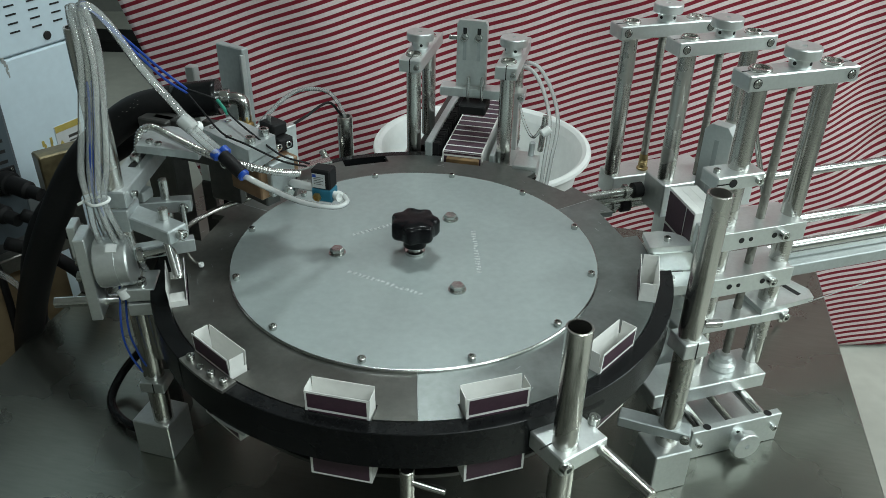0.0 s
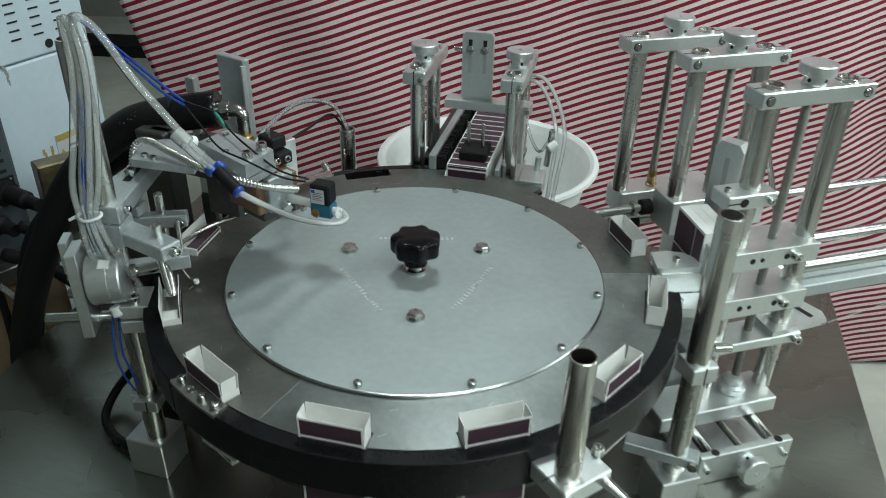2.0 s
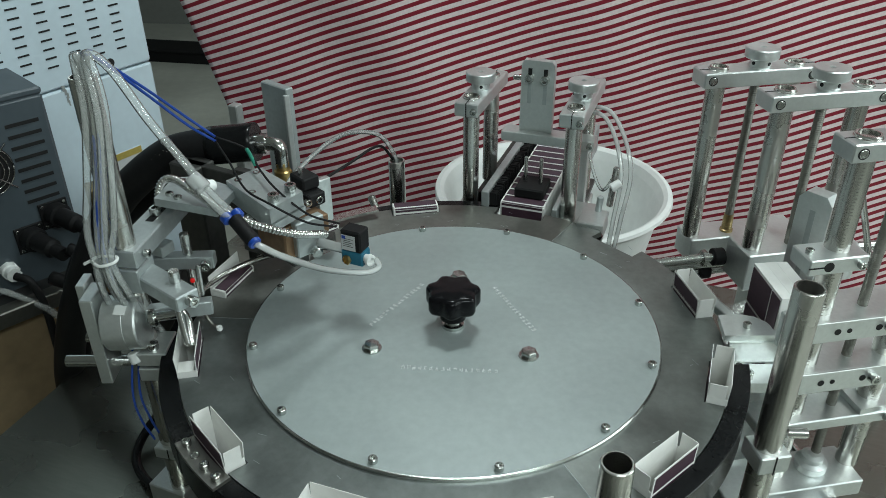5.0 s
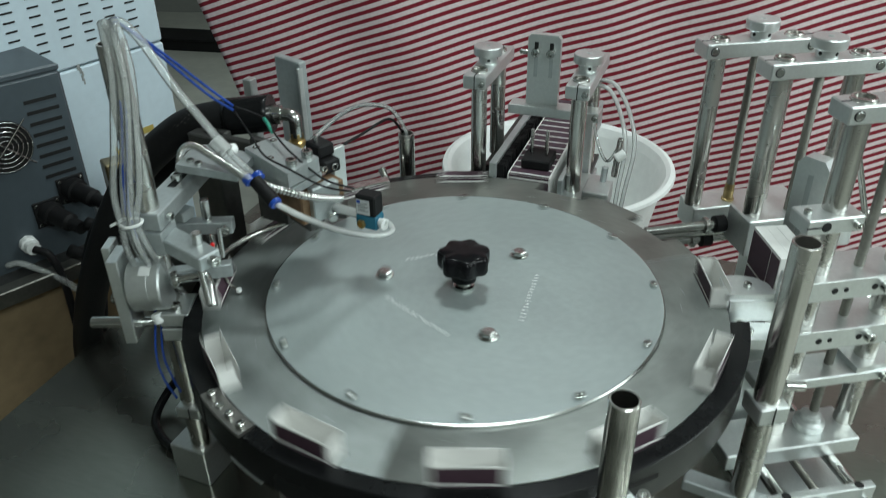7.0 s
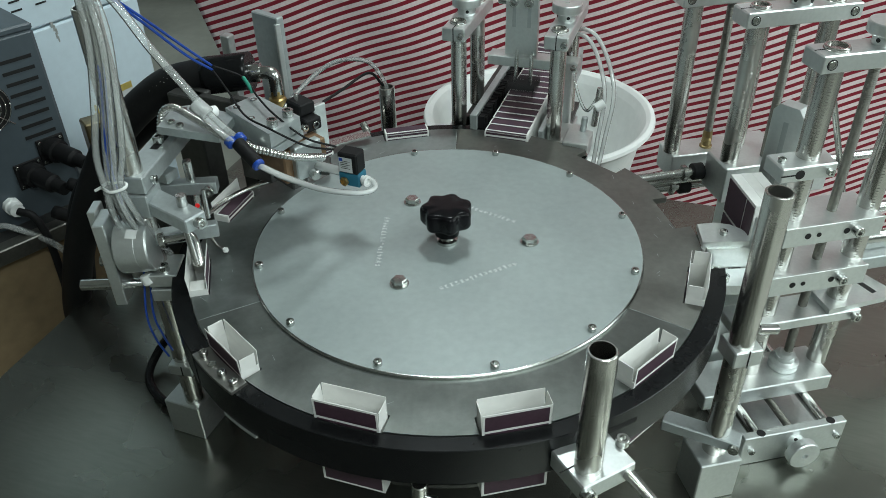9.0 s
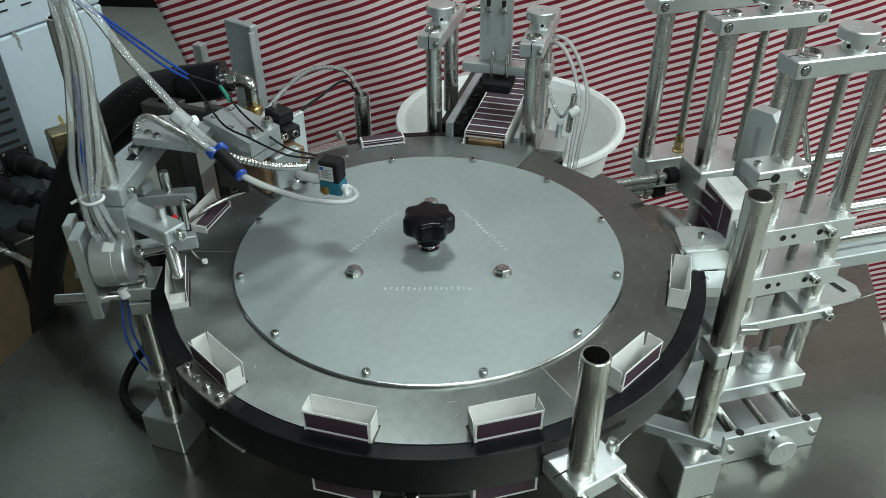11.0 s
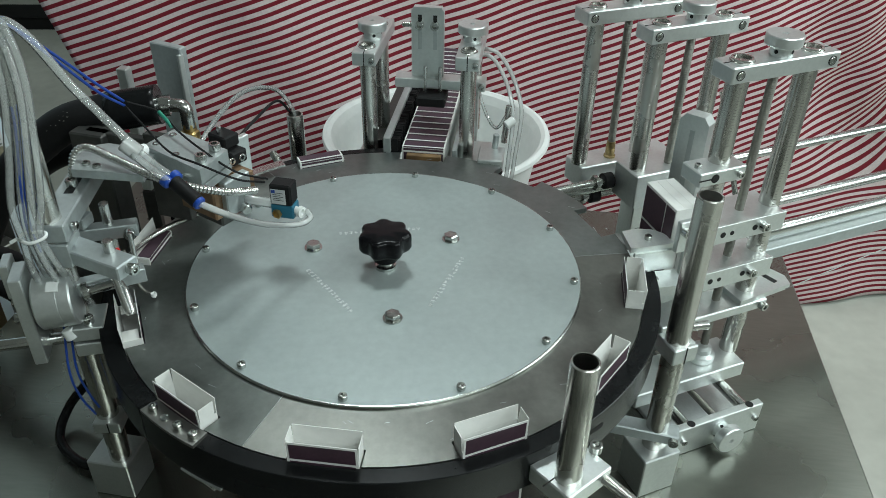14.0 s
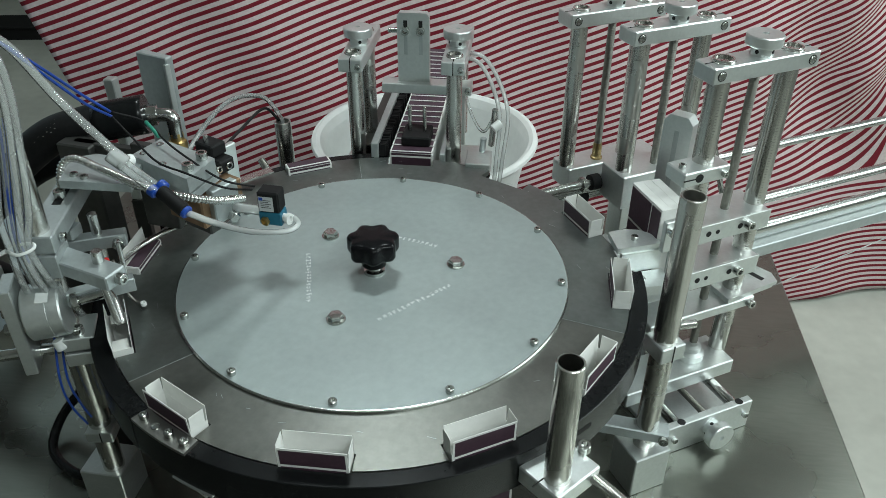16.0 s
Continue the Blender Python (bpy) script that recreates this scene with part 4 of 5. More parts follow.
# ---------------------------------------------------------------- the folding and glue station
def left_side():
    col = thing("tube_post", "tall steel tube post on a square block, carrying the folding arms", "post", Matrix.Translation((-0.364, -0.046, 0)))
    part("tube", pipe(B(), (0, 0, -0.26), (0, 0, 0.318), 0.0138, 0.0115, 0.03), STEEL, col)
    part("block", box(B(), (-0.008, 0.012, -0.279), (0.058, 0.056, 0.062), 0.0015, None, -18), ALU, col)
    part("low_clamp", box(B(), (0.003, -0.004, -0.176), (0.034, 0.034, 0.017), 0.0012, None, -8), ALU, col)
    part("slit", box(B(), (0.003, -0.0212, -0.176), (0.0016, 0.0008, 0.017), 0, None, -8), HOLE, col)
    part("mid_clamp", box(B(), (0.016, -0.010, -0.012), (0.036, 0.046, 0.018), 0.0012, None, 5), ALU, col)
    share("screw", SOCKET_BIG, col, Matrix.Translation((0.018, -0.022, -0.003)))
    part("mid_clamp", box(B(), (0.016, -0.010, -0.034), (0.036, 0.046, 0.018), 0.0012, None, 5), ALU, col)
    part("sleeve", rod(B(), (0.02, 0.0, -0.13), (0.02, 0.0, -0.044), 0.016), STEEL, col)
    # folding arm
    a = thing("folding_unit", "grey aluminium folding arms clamped on the tall post", "folder")
    bm = B()
    m = Matrix.Translation((-0.322, -0.0615, 0.0825)) @ rot_z(-34)
    box(bm, (0, 0, 0), (0.097, 0.029, 0.018), 0.0015, m)
    bar = part("bar", bm, ALU_D, a)
    part("pin", rod(B(), (-0.303, -0.066, 0.09), (-0.303, -0.066, 0.106), 0.0062), CHROME, bar)
    share("screw", SOCKET_BIG, bar, m @ facing((0.0485, 0.002, 0), (1, 0, 0)))
    part("hub", box(B(), (-0.362, -0.044, 0.086), (0.036, 0.038, 0.030), 0.0015, None, -4), ALU_D, a)
    rise = part("long_bar", box(B(), (-0.356, 0.010, 0.114), (0.033, 0.144, 0.022), 0.0015, None, -4), ALU_D, a)
    part("slot", box(B(), (-0.3545, 0.030, 0.1252), (0.010, 0.046, 0.0006), 0, None, -4), HOLE, rise)
    share("screw", SOCKET_BIG, rise, Matrix.Translation((-0.355, 0.024, 0.1255)))
    share("screw", SOCKET, rise, facing((-0.342, -0.045, 0.114), (1, -0.1, 0)))
    part("spacer", box(B(), (-0.344, 0.066, 0.1325), (0.03, 0.03, 0.015), 0.001), ALU_D, rise)
    part("press_rod", rod(B(), (-0.302, -0.075, 0.064), (-0.293, -0.088, 0.022), 0.0042), CHROME, a)
    part("pin_rod", rod(B(), (-0.288, -0.036, 0.095), (-0.286, -0.042, 0.058), 0.0028), CHROME, a)
    # small rotary cylinder on its plate
    c = thing("rotary_actuator", "round grey pneumatic actuator on an upright plate", "actuator")
    part("body", lathe(B(), [(0.030, 0), (0.0322, 0.002), (0.0322, 0.026), (0.0316, 0.0265), (0.0322, 0.027), (0.0322, 0.039), (0.0305, 0.041)], 40, facing((-0.392, -0.066, 0.030), (1, 0.10, 0.06))), ALU, c)
    part("label", box(B(), (0, 0, 0), (0.013, 0.012, 0.0008), 0, Matrix.Translation((-0.368, -0.0798, 0.0590)) @ Matrix.Rotation(radians(30), 4, "X")), WHITEP, c, "small white type label")
    part("mount_plate", box(B(), (-0.405, -0.066, 0.014), (0.014, 0.040, 0.118), 0.0012, None, 6), ALU, c)
    part("tab", box(B(), (-0.420, -0.050, 0.056), (0.010, 0.028, 0.044), 0.001, None, 6), ALU, c)
    part("shaft", hose(B(), [(-0.346, -0.062, 0.036), (-0.322, -0.058, 0.040), (-0.308, -0.057, 0.042), (-0.300, -0.064, 0.036), (-0.294, -0.077, 0.022), (-0.292, -0.082, 0.015)], 0.0058), CHROME, c)
    part("collar", rod(B(), (-0.345, -0.062, 0.036), (-0.338, -0.060, 0.037), 0.0105), BOLT, c)
    part("support_rod", rod(B(), (-0.465, -0.058, -0.036), (-0.352, -0.048, -0.036), 0.0072), CHROME, c)
    part("elbow", rod(B(), (-0.368, -0.076, -0.004), (-0.364, -0.078, -0.016), 0.007), WHITEP, c, "white plastic elbow")
    for y, z in ((-0.062, 0.030), (-0.070, 0.012)):
        share("screw", SOCKET_BIG, c, facing((-0.412, y, z), (-1, 0, 0)))
    # linkage behind
    k = thing("linkage", "small steel linkage block with screws", "linkage")
    part("bar", box(B(), (-0.343, 0.030, 0.058), (0.092, 0.018, 0.017), 0.0012, None, 8), ALU_D, k)
    part("block", box(B(), (-0.362, 0.028, 0.078), (0.030, 0.022, 0.014), 0.0012, None, -20), ALU_D, k)
    part("stud", rod(B(), (-0.362, 0.028, 0.085), (-0.362, 0.028, 0.102), 0.003), CHROME, k)
    part("post", rod(B(), (-0.330, 0.034, 0.0), (-0.330, 0.034, 0.095), 0.006), CHROME, k)
    share("screw", SOCKET_BIG, k, facing((-0.306, 0.026, 0.057), (0.2, -1, 0)))
    part("base", box(B(), (-0.372, 0.03, -0.005), (0.06, 0.05, 0.09), 0.002), DARKSTEEL, k)
    part("pillar", box(B(), (-0.372, 0.03, (TOP - 0.05) / 2), (0.04, 0.04, -TOP - 0.05), 0.002), DARKSTEEL, k)
    part("lamp", rod(B(), (-0.322, 0.016, 0.040), (-0.320, 0.012, 0.040), 0.003), RED, k, "small red sensor lamp")
    part("lower_bar", box(B(), (-0.318, -0.040, 0.035), (0.075, 0.014, 0.018), 0.001, None, 18), ALU_D, k)
    gp = thing("dark_bracket", "dark upright steel bracket under the glue head", "bracket")
    part("plate", box(B(), (-0.268, 0.122, 0.078), (0.050, 0.012, 0.12), 0.001, None, -24), DARKSTEEL, gp)
    part("pillar", box(B(), (-0.362, 0.165, (TOP + 0.13) / 2), (0.05, 0.035, 0.13 - TOP), 0.002, None, -24), DARKSTEEL, gp)
    part("web", box(B(), (-0.315, 0.143, 0.10), (0.12, 0.012, 0.06), 0.001, None, -24), DARKSTEEL, gp)
    # glue head
    g = thing("glue_applicator", "hot glue applicator with grey manifold plates and hose fittings", "glue applicator")
    mp = part("mount_plate", prism(B(), [(-0.350, 0.018), (-0.268, -0.004), (-0.262, 0.052), (-0.320, 0.080), (-0.346, 0.074)], 0.140, 0.150), ALU_D, g)
    for x, y in ((-0.335, 0.028), (-0.331, 0.062), (-0.322, 0.02)):
        share("screw", SOCKET, mp, Matrix.Translation((x, y, 0.1475)))
    mani = [(-0.276, 0.058), (-0.204, -0.012), (-0.178, 0.036), (-0.247, 0.098)]
    part("manifold", prism(B(), mani, 0.138, 0.156), ALU_D, g)
    part("manifold", prism(B(), [(x * 0.99, y) for x, y in mani], 0.127, 0.1365), ALU_D, g)
    for x, y in ((-0.205, 0.010), (-0.192, 0.036), (-0.262, 0.060), (-0.246, 0.082), (-0.236, 0.030)):
        share("screw", SOCKET_BIG if x > -0.21 else SOCKET, g, Matrix.Translation((x, y, 0.156 if x > -0.21 else 0.1512)))
    share("screw", SOCKET_BIG, g, facing((-0.236, 0.012, 0.130), (-0.6, -0.8, 0)))
    part("heater_block", box(B(), (-0.206, 0.048, 0.096), (0.062, 0.046, 0.044), 0.002, None, -42), COPPER, g, "brown heat-stained metal block")
    part("end_plate", box(B(), (-0.175, 0.032, 0.100), (0.012, 0.040, 0.046), 0.0015, None, -42), ALU_D, g)
    part("nozzle_body", box(B(), (-0.204, 0.048, 0.066), (0.046, 0.024, 0.018), 0.002, None, -42), DARKSTEEL, g)
    part("nozzle_nut", lathe(B(), [(0.0072, 0), (0.0072, 0.007), (0.005, 0.008)], 6, facing((-0.167, 0.026, 0.082), (0.6, -0.75, 0))), BOLT, g)
    part("valve_cap", box(B(), (-0.188, 0.085, 0.147), (0.030, 0.024, 0.016), 0.002, None, -42), RUBBER, g, "black valve cap")
    part("valve_cap", box(B(), (-0.180, 0.077, 0.129), (0.030, 0.024, 0.017), 0.002, None, -42), RUBBER, g)
    share("screw", SOCKET, g, facing((-0.181, 0.061, 0.129), (0.67, -0.74, 0)))
    share("screw", SOCKET, g, facing((-0.170, 0.071, 0.129), (0.67, -0.74, 0)))
    part("stud", rod(B(), (-0.192, 0.084, 0.154), (-0.192, 0.084, 0.164), 0.003), CHROME, g)
    part("side_block", box(B(), (-0.170, 0.052, 0.108), (0.026, 0.020, 0.024), 0.001, None, -42), COPPER, g)
    part("end_strip", box(B(), (-0.170, 0.100, 0.112), (0.008, 0.020, 0.060), 0.001, None, -42), ALU, g)
    part("fitting_nut", lathe(B(), [(0.013, 0), (0.013, 0.016), (0.010, 0.018), (0.010, 0.028)], 6, Matrix.Translation((-0.248, 0.195, 0.090))), BRASS, g)
    part("fitting_base", box(B(), (-0.243, 0.165, 0.066), (0.05, 0.10, 0.03), 0.002, None, 0), DARKSTEEL, g)
    part("elbow", hose(B(), [(-0.248, 0.195, 0.112), (-0.248, 0.195, 0.130), (-0.249, 0.196, 0.139), (-0.256, 0.198, 0.143), (-0.272, 0.200, 0.143)], 0.0092), BOLT, g, "steel elbow fitting")
    part("elbow_nut", lathe(B(), [(0.014, 0), (0.014, 0.014)], 6, facing((-0.268, 0.20, 0.143), (-1, 0, 0))), BOLT, g)
    # upright plates behind
    u = thing("upright_plate", "tall grey aluminium plate behind the glue head", "plate")
    part("plate", box(B(), (-0.283, 0.325, 0.06), (0.058, 0.014, 0.245), 0.0015, None, -36), ALU_D, u)
    part("rib", box(B(), (-0.2645, 0.3045, 0.055), (0.005, 0.010, 0.238), 0.001, None, -36), ALU, u)
    part("stem", box(B(), (-0.285, 0.325, (TOP - 0.07) / 2), (0.04, 0.02, -TOP - 0.07), 0.001), DARKSTEEL, u)
    u = thing("upright_bracket", "small grey aluminium upright bracket", "bracket")
    part("plate", box(B(), (-0.350, 0.325, 0.05), (0.016, 0.016, 0.20), 0.0015, None, -20), ALU, u)
    part("stem", box(B(), (-0.350, 0.325, (TOP - 0.05) / 2), (0.02, 0.02, -TOP - 0.05), 0.001), DARKSTEEL, u)
    # solenoid valve over the disc
    s = thing("solenoid_valve", "small black and teal solenoid valve with a white fitting", "valve")
    m = Matrix.Translation((-0.119, 0.030, 0.067)) @ rot_z(-20) @ Matrix.Scale(0.83, 4) @ Matrix.Translation((0, 0, -0.067))
    bm = box(B(), (0, 0, 0.106), (0.033, 0.026, 0.034), 0.002, m)
    part("coil", bm, RUBBER, s, "black coil housing")
    part("body", box(B(), (0.0, 0, 0.078), (0.035, 0.024, 0.022), 0.0015, m), TEAL, s, "teal valve body")
    lb = part("label", box(B(), (-0.003, -0.0134, 0.104), (0.022, 0.0008, 0.024), 0, m), LABELM, s, "printed paper label")
    for k in range(5):
        part("print_bar", box(B(), (-0.003 - 0.002 * (k % 2), -0.0139, 0.0985 + 0.003 * k), (0.016 - 0.004 * (k % 2), 0.0004, 0.0009), 0, m), DARKSTEEL, lb)
    part("blue_mark", box(B(), (-0.010, -0.0140, 0.1125), (0.006, 0.0004, 0.005), 0, m), BLUE, lb)
    part("port", lathe(B(), [(0.0075, 0), (0.0075, 0.004), (0.006, 0.005), (0.006, 0.002)], 6, m @ facing((-0.007, -0.012, 0.075), (-0.2, -1, 0))), BRASS, s)
    part("fitting", lathe(B(), [(0.006, 0), (0.006, 0.006), (0.0085, 0.007), (0.0085, 0.013), (0.005, 0.013), (0.004, 0.008)], 18, m @ facing((0.0175, -0.003, 0.079), (1, -0.35, 0))), WHITEP, s, "white push fitting")
    part("arm", rod(B(), (-0.182, 0.040, 0.090), (-0.130, 0.032, 0.082), 0.0062), MILKY, s, "clear air stub")
    # Y fitting with blue collars
    y = thing("hose_fitting", "black Y hose fitting with blue collars", "fitting")
    p, q = Vector((-0.218, -0.083, 0.183)), Vector((-0.194, -0.102, 0.168))
    part("body", rod(B(), p, q, 0.0076), RUBBER, y)
    w = (q - p).normalized()
    sd = w.cross(Vector((0, 0, 1))).normalized()
    for k in (-1, 1):
        part("collar", rod(B(), p + sd * 0.0062 * k - w * 0.008, p + sd * 0.0062 * k + w * 0.001, 0.0062), BLUE, y, "blue collar")
    part("collar", rod(B(), q - w * 0.001, q + w * 0.004, 0.0070), BLUE, y, "blue collar")
    part("connector", rod(B(), (-0.263, -0.066, 0.221), (-0.249, -0.070, 0.209), 0.0088), MILKY, y, "clear push connector")
    part("connector", rod(B(), (-0.254, -0.060, 0.207), (-0.247, -0.050, 0.204), 0.0062), WHITEP, y)
    for k in (-1, 1):
        part("short_hose", hose(B(), [(-0.254, -0.069 + 0.006 * k, 0.212), (-0.236, -0.077 + 0.006 * k, 0.197), (-0.221, -0.082 + 0.006 * k, 0.185)], 0.0040), CLEAR, y)

    # hoses
    def hs(name, label, pts, r, material, group="clear air hoses", ripple=0.0):
        return solo(name, hose(B(), pts, r, 12, 8, ripple), material, label, "hose", None, group)
    hs("air_hose", "thick clear air hose that arches out of the post", [(-0.364, -0.046, 0.28), (-0.362, -0.048, 0.325), (-0.350, -0.05, 0.342), (-0.330, -0.05, 0.325), (-0.300, -0.055, 0.275), (-0.262, -0.066, 0.228), (-0.250, -0.071, 0.212)], 0.0046, CLEAR)
    hs("air_hose", "clear air hose from the fitting to the valve", [(-0.193, -0.103, 0.167), (-0.170, -0.092, 0.146), (-0.142, -0.050, 0.106), (-0.117, -0.014, 0.079), (-0.099, 0.004, 0.069), (-0.089, 0.015, 0.070), (-0.094, 0.023, 0.076)], 0.0037, MILKY)
    for off, dy, lift in ((-1.0, -0.004, 0.0), (-0.40, 0.004, 0.006), (0.55, -0.005, -0.004), (1.15, 0.002, 0.008)):
        hs("air_hose", "clear air hose hanging beside the post", [(-0.364 + 0.004 * off, -0.046, 0.27), (-0.362 + 0.005 * off, -0.049, 0.322), (-0.357 + 0.007 * off, -0.054, 0.338 + 0.4 * lift), (-0.351 + 0.009 * off, -0.062 + dy, 0.285 + lift),
            (-0.361 + 0.011 * off, -0.067 + dy, 0.215), (-0.3705 + 0.0125 * off, -0.072 + dy, 0.16), (-0.373 + 0.008 * off, -0.078 + 0.6 * dy, 0.122), (-0.371 + 0.012 * off, -0.070 + dy, 0.07), (-0.368 + 0.017 * off, -0.03, -0.01)], 0.0040, BUNDLE)
    for k in (0, 1):
        hs("air_hose", "thin blue air hose running across to the glue applicator", [(-0.362, -0.046, 0.29), (-0.358, -0.048, 0.332), (-0.350, -0.040, 0.335), (-0.338, 0.02, 0.285 - 0.006 * k), (-0.320, 0.08, 0.226 - 0.010 * k), (-0.300, 0.105, 0.192 - 0.006 * k)], 0.0017, BLUE, "blue air hoses")
    hs("air_hose", "thin blue air hose hanging inside the hose bundle", [(-0.362, -0.048, 0.30), (-0.357, -0.058, 0.25), (-0.371, -0.068, 0.16), (-0.375, -0.066, 0.11), (-0.374, -0.04, 0.02), (-0.372, -0.074, -0.06), (-0.366, -0.078, -0.10), (-0.358, -0.080, -0.125)], 0.0014, BLUE, "blue air hoses")
    hs("air_hose", "thin blue air hose hanging inside the hose bundle", [(-0.366, -0.048, 0.30), (-0.361, -0.060, 0.25), (-0.374, -0.070, 0.16), (-0.378, -0.068, 0.11), (-0.379, -0.044, 0.02), (-0.379, -0.078, -0.06), (-0.374, -0.084, -0.10), (-0.362, -0.086, -0.130)], 0.0014, BLUE, "blue air hoses")
    hs("cable_tie", "white cable tie round the hose bundle", [(-0.386, -0.079, 0.122), (-0.373, -0.087, 0.121), (-0.360, -0.080, 0.122), (-0.362, -0.070, 0.123), (-0.381, -0.070, 0.123), (-0.387, -0.078, 0.122), (-0.394, -0.081, 0.119)], 0.0018, WHITEP, "cable ties")
    hs("metal_conduit", "bright ribbed metal conduit to the glue head", [(-0.356, 0.030, 0.125), (-0.350, 0.040, 0.156), (-0.332, 0.038, 0.166), (-0.300, 0.018, 0.160), (-0.255, -0.018, 0.156), (-0.215, -0.035, 0.150), (-0.175, -0.025, 0.134), (-0.150, 0.015, 0.112)], 0.0044, CONDUIT, "conduits", 0.13)
    for label, pts, r in (("thick black insulated glue hose arching to the applicator", [(-0.735, 0.29, -0.60), (-0.712, 0.27, -0.40), (-0.668, 0.235, -0.27), (-0.597, 0.20, -0.12), (-0.513, 0.20, 0.028), (-0.423, 0.20, 0.112), (-0.357, 0.20, 0.136), (-0.284, 0.20, 0.145)], 0.0245),
                          ("black insulated hose lying behind the glue hose", [(-0.75, 0.33, -0.55), (-0.705, 0.31, -0.33), (-0.622, 0.27, -0.11), (-0.50, 0.30, 0.01), (-0.40, 0.26, 0.06), (-0.33, 0.20, 0.07)], 0.022)):
        hh = thing("heated_hose", label, "hose", None, "glue hoses")
        sheath = part("sheath", hose(B(), pts, r, 18, 8), RUBBER, hh, "black braided sheath")
        a, b = Vector(pts[-2]), Vector(pts[-1])
        part("end_sleeve", hose(B(), [a.lerp(b, 0.15), a.lerp(b, 0.6), b + (b - a) * 0.04], r * 1.07, 18, 4), GUARD, hh, "smooth black end sleeve")
        path = smooth_path(pts, 60)
        wv = B()
        for k in range(220, min(len(path) - 30, 330), 5):
            for q in range(6):
                ang = 0.5 + 0.25 * q + 0.12 * (k % 2)
                wv_p = path[k] + Vector((0, -math.cos(ang), math.sin(ang))) * (r * 1.004)
                box(wv, wv_p, (0.0016, 0.0010, 0.0010), 0)
        part("weave_dot", wv, CONDUIT, sheath)
    hs("air_hose", "clear hose bending into a short tube post", [(-0.232, 0.12, 0.10), (-0.222, 0.155, 0.118), (-0.195, 0.24, 0.127), (-0.170, 0.30, 0.120), (-0.138, 0.348, 0.096), (-0.118, 0.364, 0.055), (-0.116, 0.365, 0.03)], 0.0034, BUNDLE)
    hs("cable", "thin dark cable beside the clear hose", [(-0.175, 0.12, 0.13), (-0.165, 0.24, 0.098), (-0.140, 0.345, 0.080), (-0.121, 0.364, 0.05)], 0.0022, RUBBER, "cables")
    hs("cable", "thin dark sensor cable over the glue head", [(-0.300, 0.105, 0.186), (-0.275, 0.075, 0.172), (-0.240, 0.020, 0.165), (-0.205, -0.008, 0.162), (-0.165, -0.008, 0.14), (-0.140, 0.028, 0.115)], 0.0013, RUBBER, "cables")
    hs("cable", "thin dark sensor cable with a green sleeve", [(-0.300, 0.105, 0.192), (-0.262, 0.105, 0.176), (-0.235, 0.065, 0.168), (-0.205, 0.025, 0.163), (-0.170, 0.02, 0.135), (-0.136, 0.03, 0.118)], 0.0013, RUBBER, "cables")
    hs("cable_sleeve", "short green sleeve on a sensor cable", [(-0.262, 0.105, 0.176), (-0.252, 0.090, 0.172), (-0.245, 0.079, 0.168)], 0.0024, GREENP, "cables")
    hs("cable", "thick black cable looping on the table", [(-0.375, -0.020, TOP + 0.012), (-0.43, -0.01, TOP + 0.012), (-0.475, 0.04, TOP + 0.012), (-0.470, 0.09, TOP + 0.03), (-0.42, 0.085, TOP + 0.09), (-0.38, 0.04, TOP + 0.14)], 0.0068, GUARD, "cables")
    hs("cable", "thin grey cable curving down to a small sensor", [(-0.308, -0.004, 0.052), (-0.303, -0.014, 0.034), (-0.297, -0.021, 0.016), (-0.289, -0.025, 0.005), (-0.282, -0.028, 0.003)], 0.0018, SCREW, "cables")
    pn = thing("sensor_tip", "small round sensor tip above the ring", "sensor")
    part("tip", lathe(B(), [(0.0035, 0), (0.0035, 0.004), (0.0018, 0.004), (0.0015, 0.002)], 14, Matrix.Translation((-0.279, -0.029, 0.0))), WHITEP, pn)
    part("foot", rod(B(), (-0.279, -0.029, -0.003), (-0.279, -0.029, 0.0), 0.003), BOLT, pn)
    gd = thing("folding_guide", "bent steel wire guide over the ring", "guide")
    part("wire", hose(B(), [(-0.325, 0.02, 0.012), (-0.312, 0.06, 0.012), (-0.285, 0.10, 0.012), (-0.245, 0.13, 0.014), (-0.205, 0.15, 0.02)], 0.0038), STEEL, gd)
    part("clip", box(B(), (-0.19, 0.155, 0.02), (0.03, 0.02, 0.02), 0.001), DARKSTEEL, gd)
    fp = thing("folding_strip", "long thin steel strip over the ring behind the glue head", "guide")
    part("strip", arc_band(B(), 0.300, 0.3165, 0.006, 0.009, 116, 132, 14), CHROME, fp)


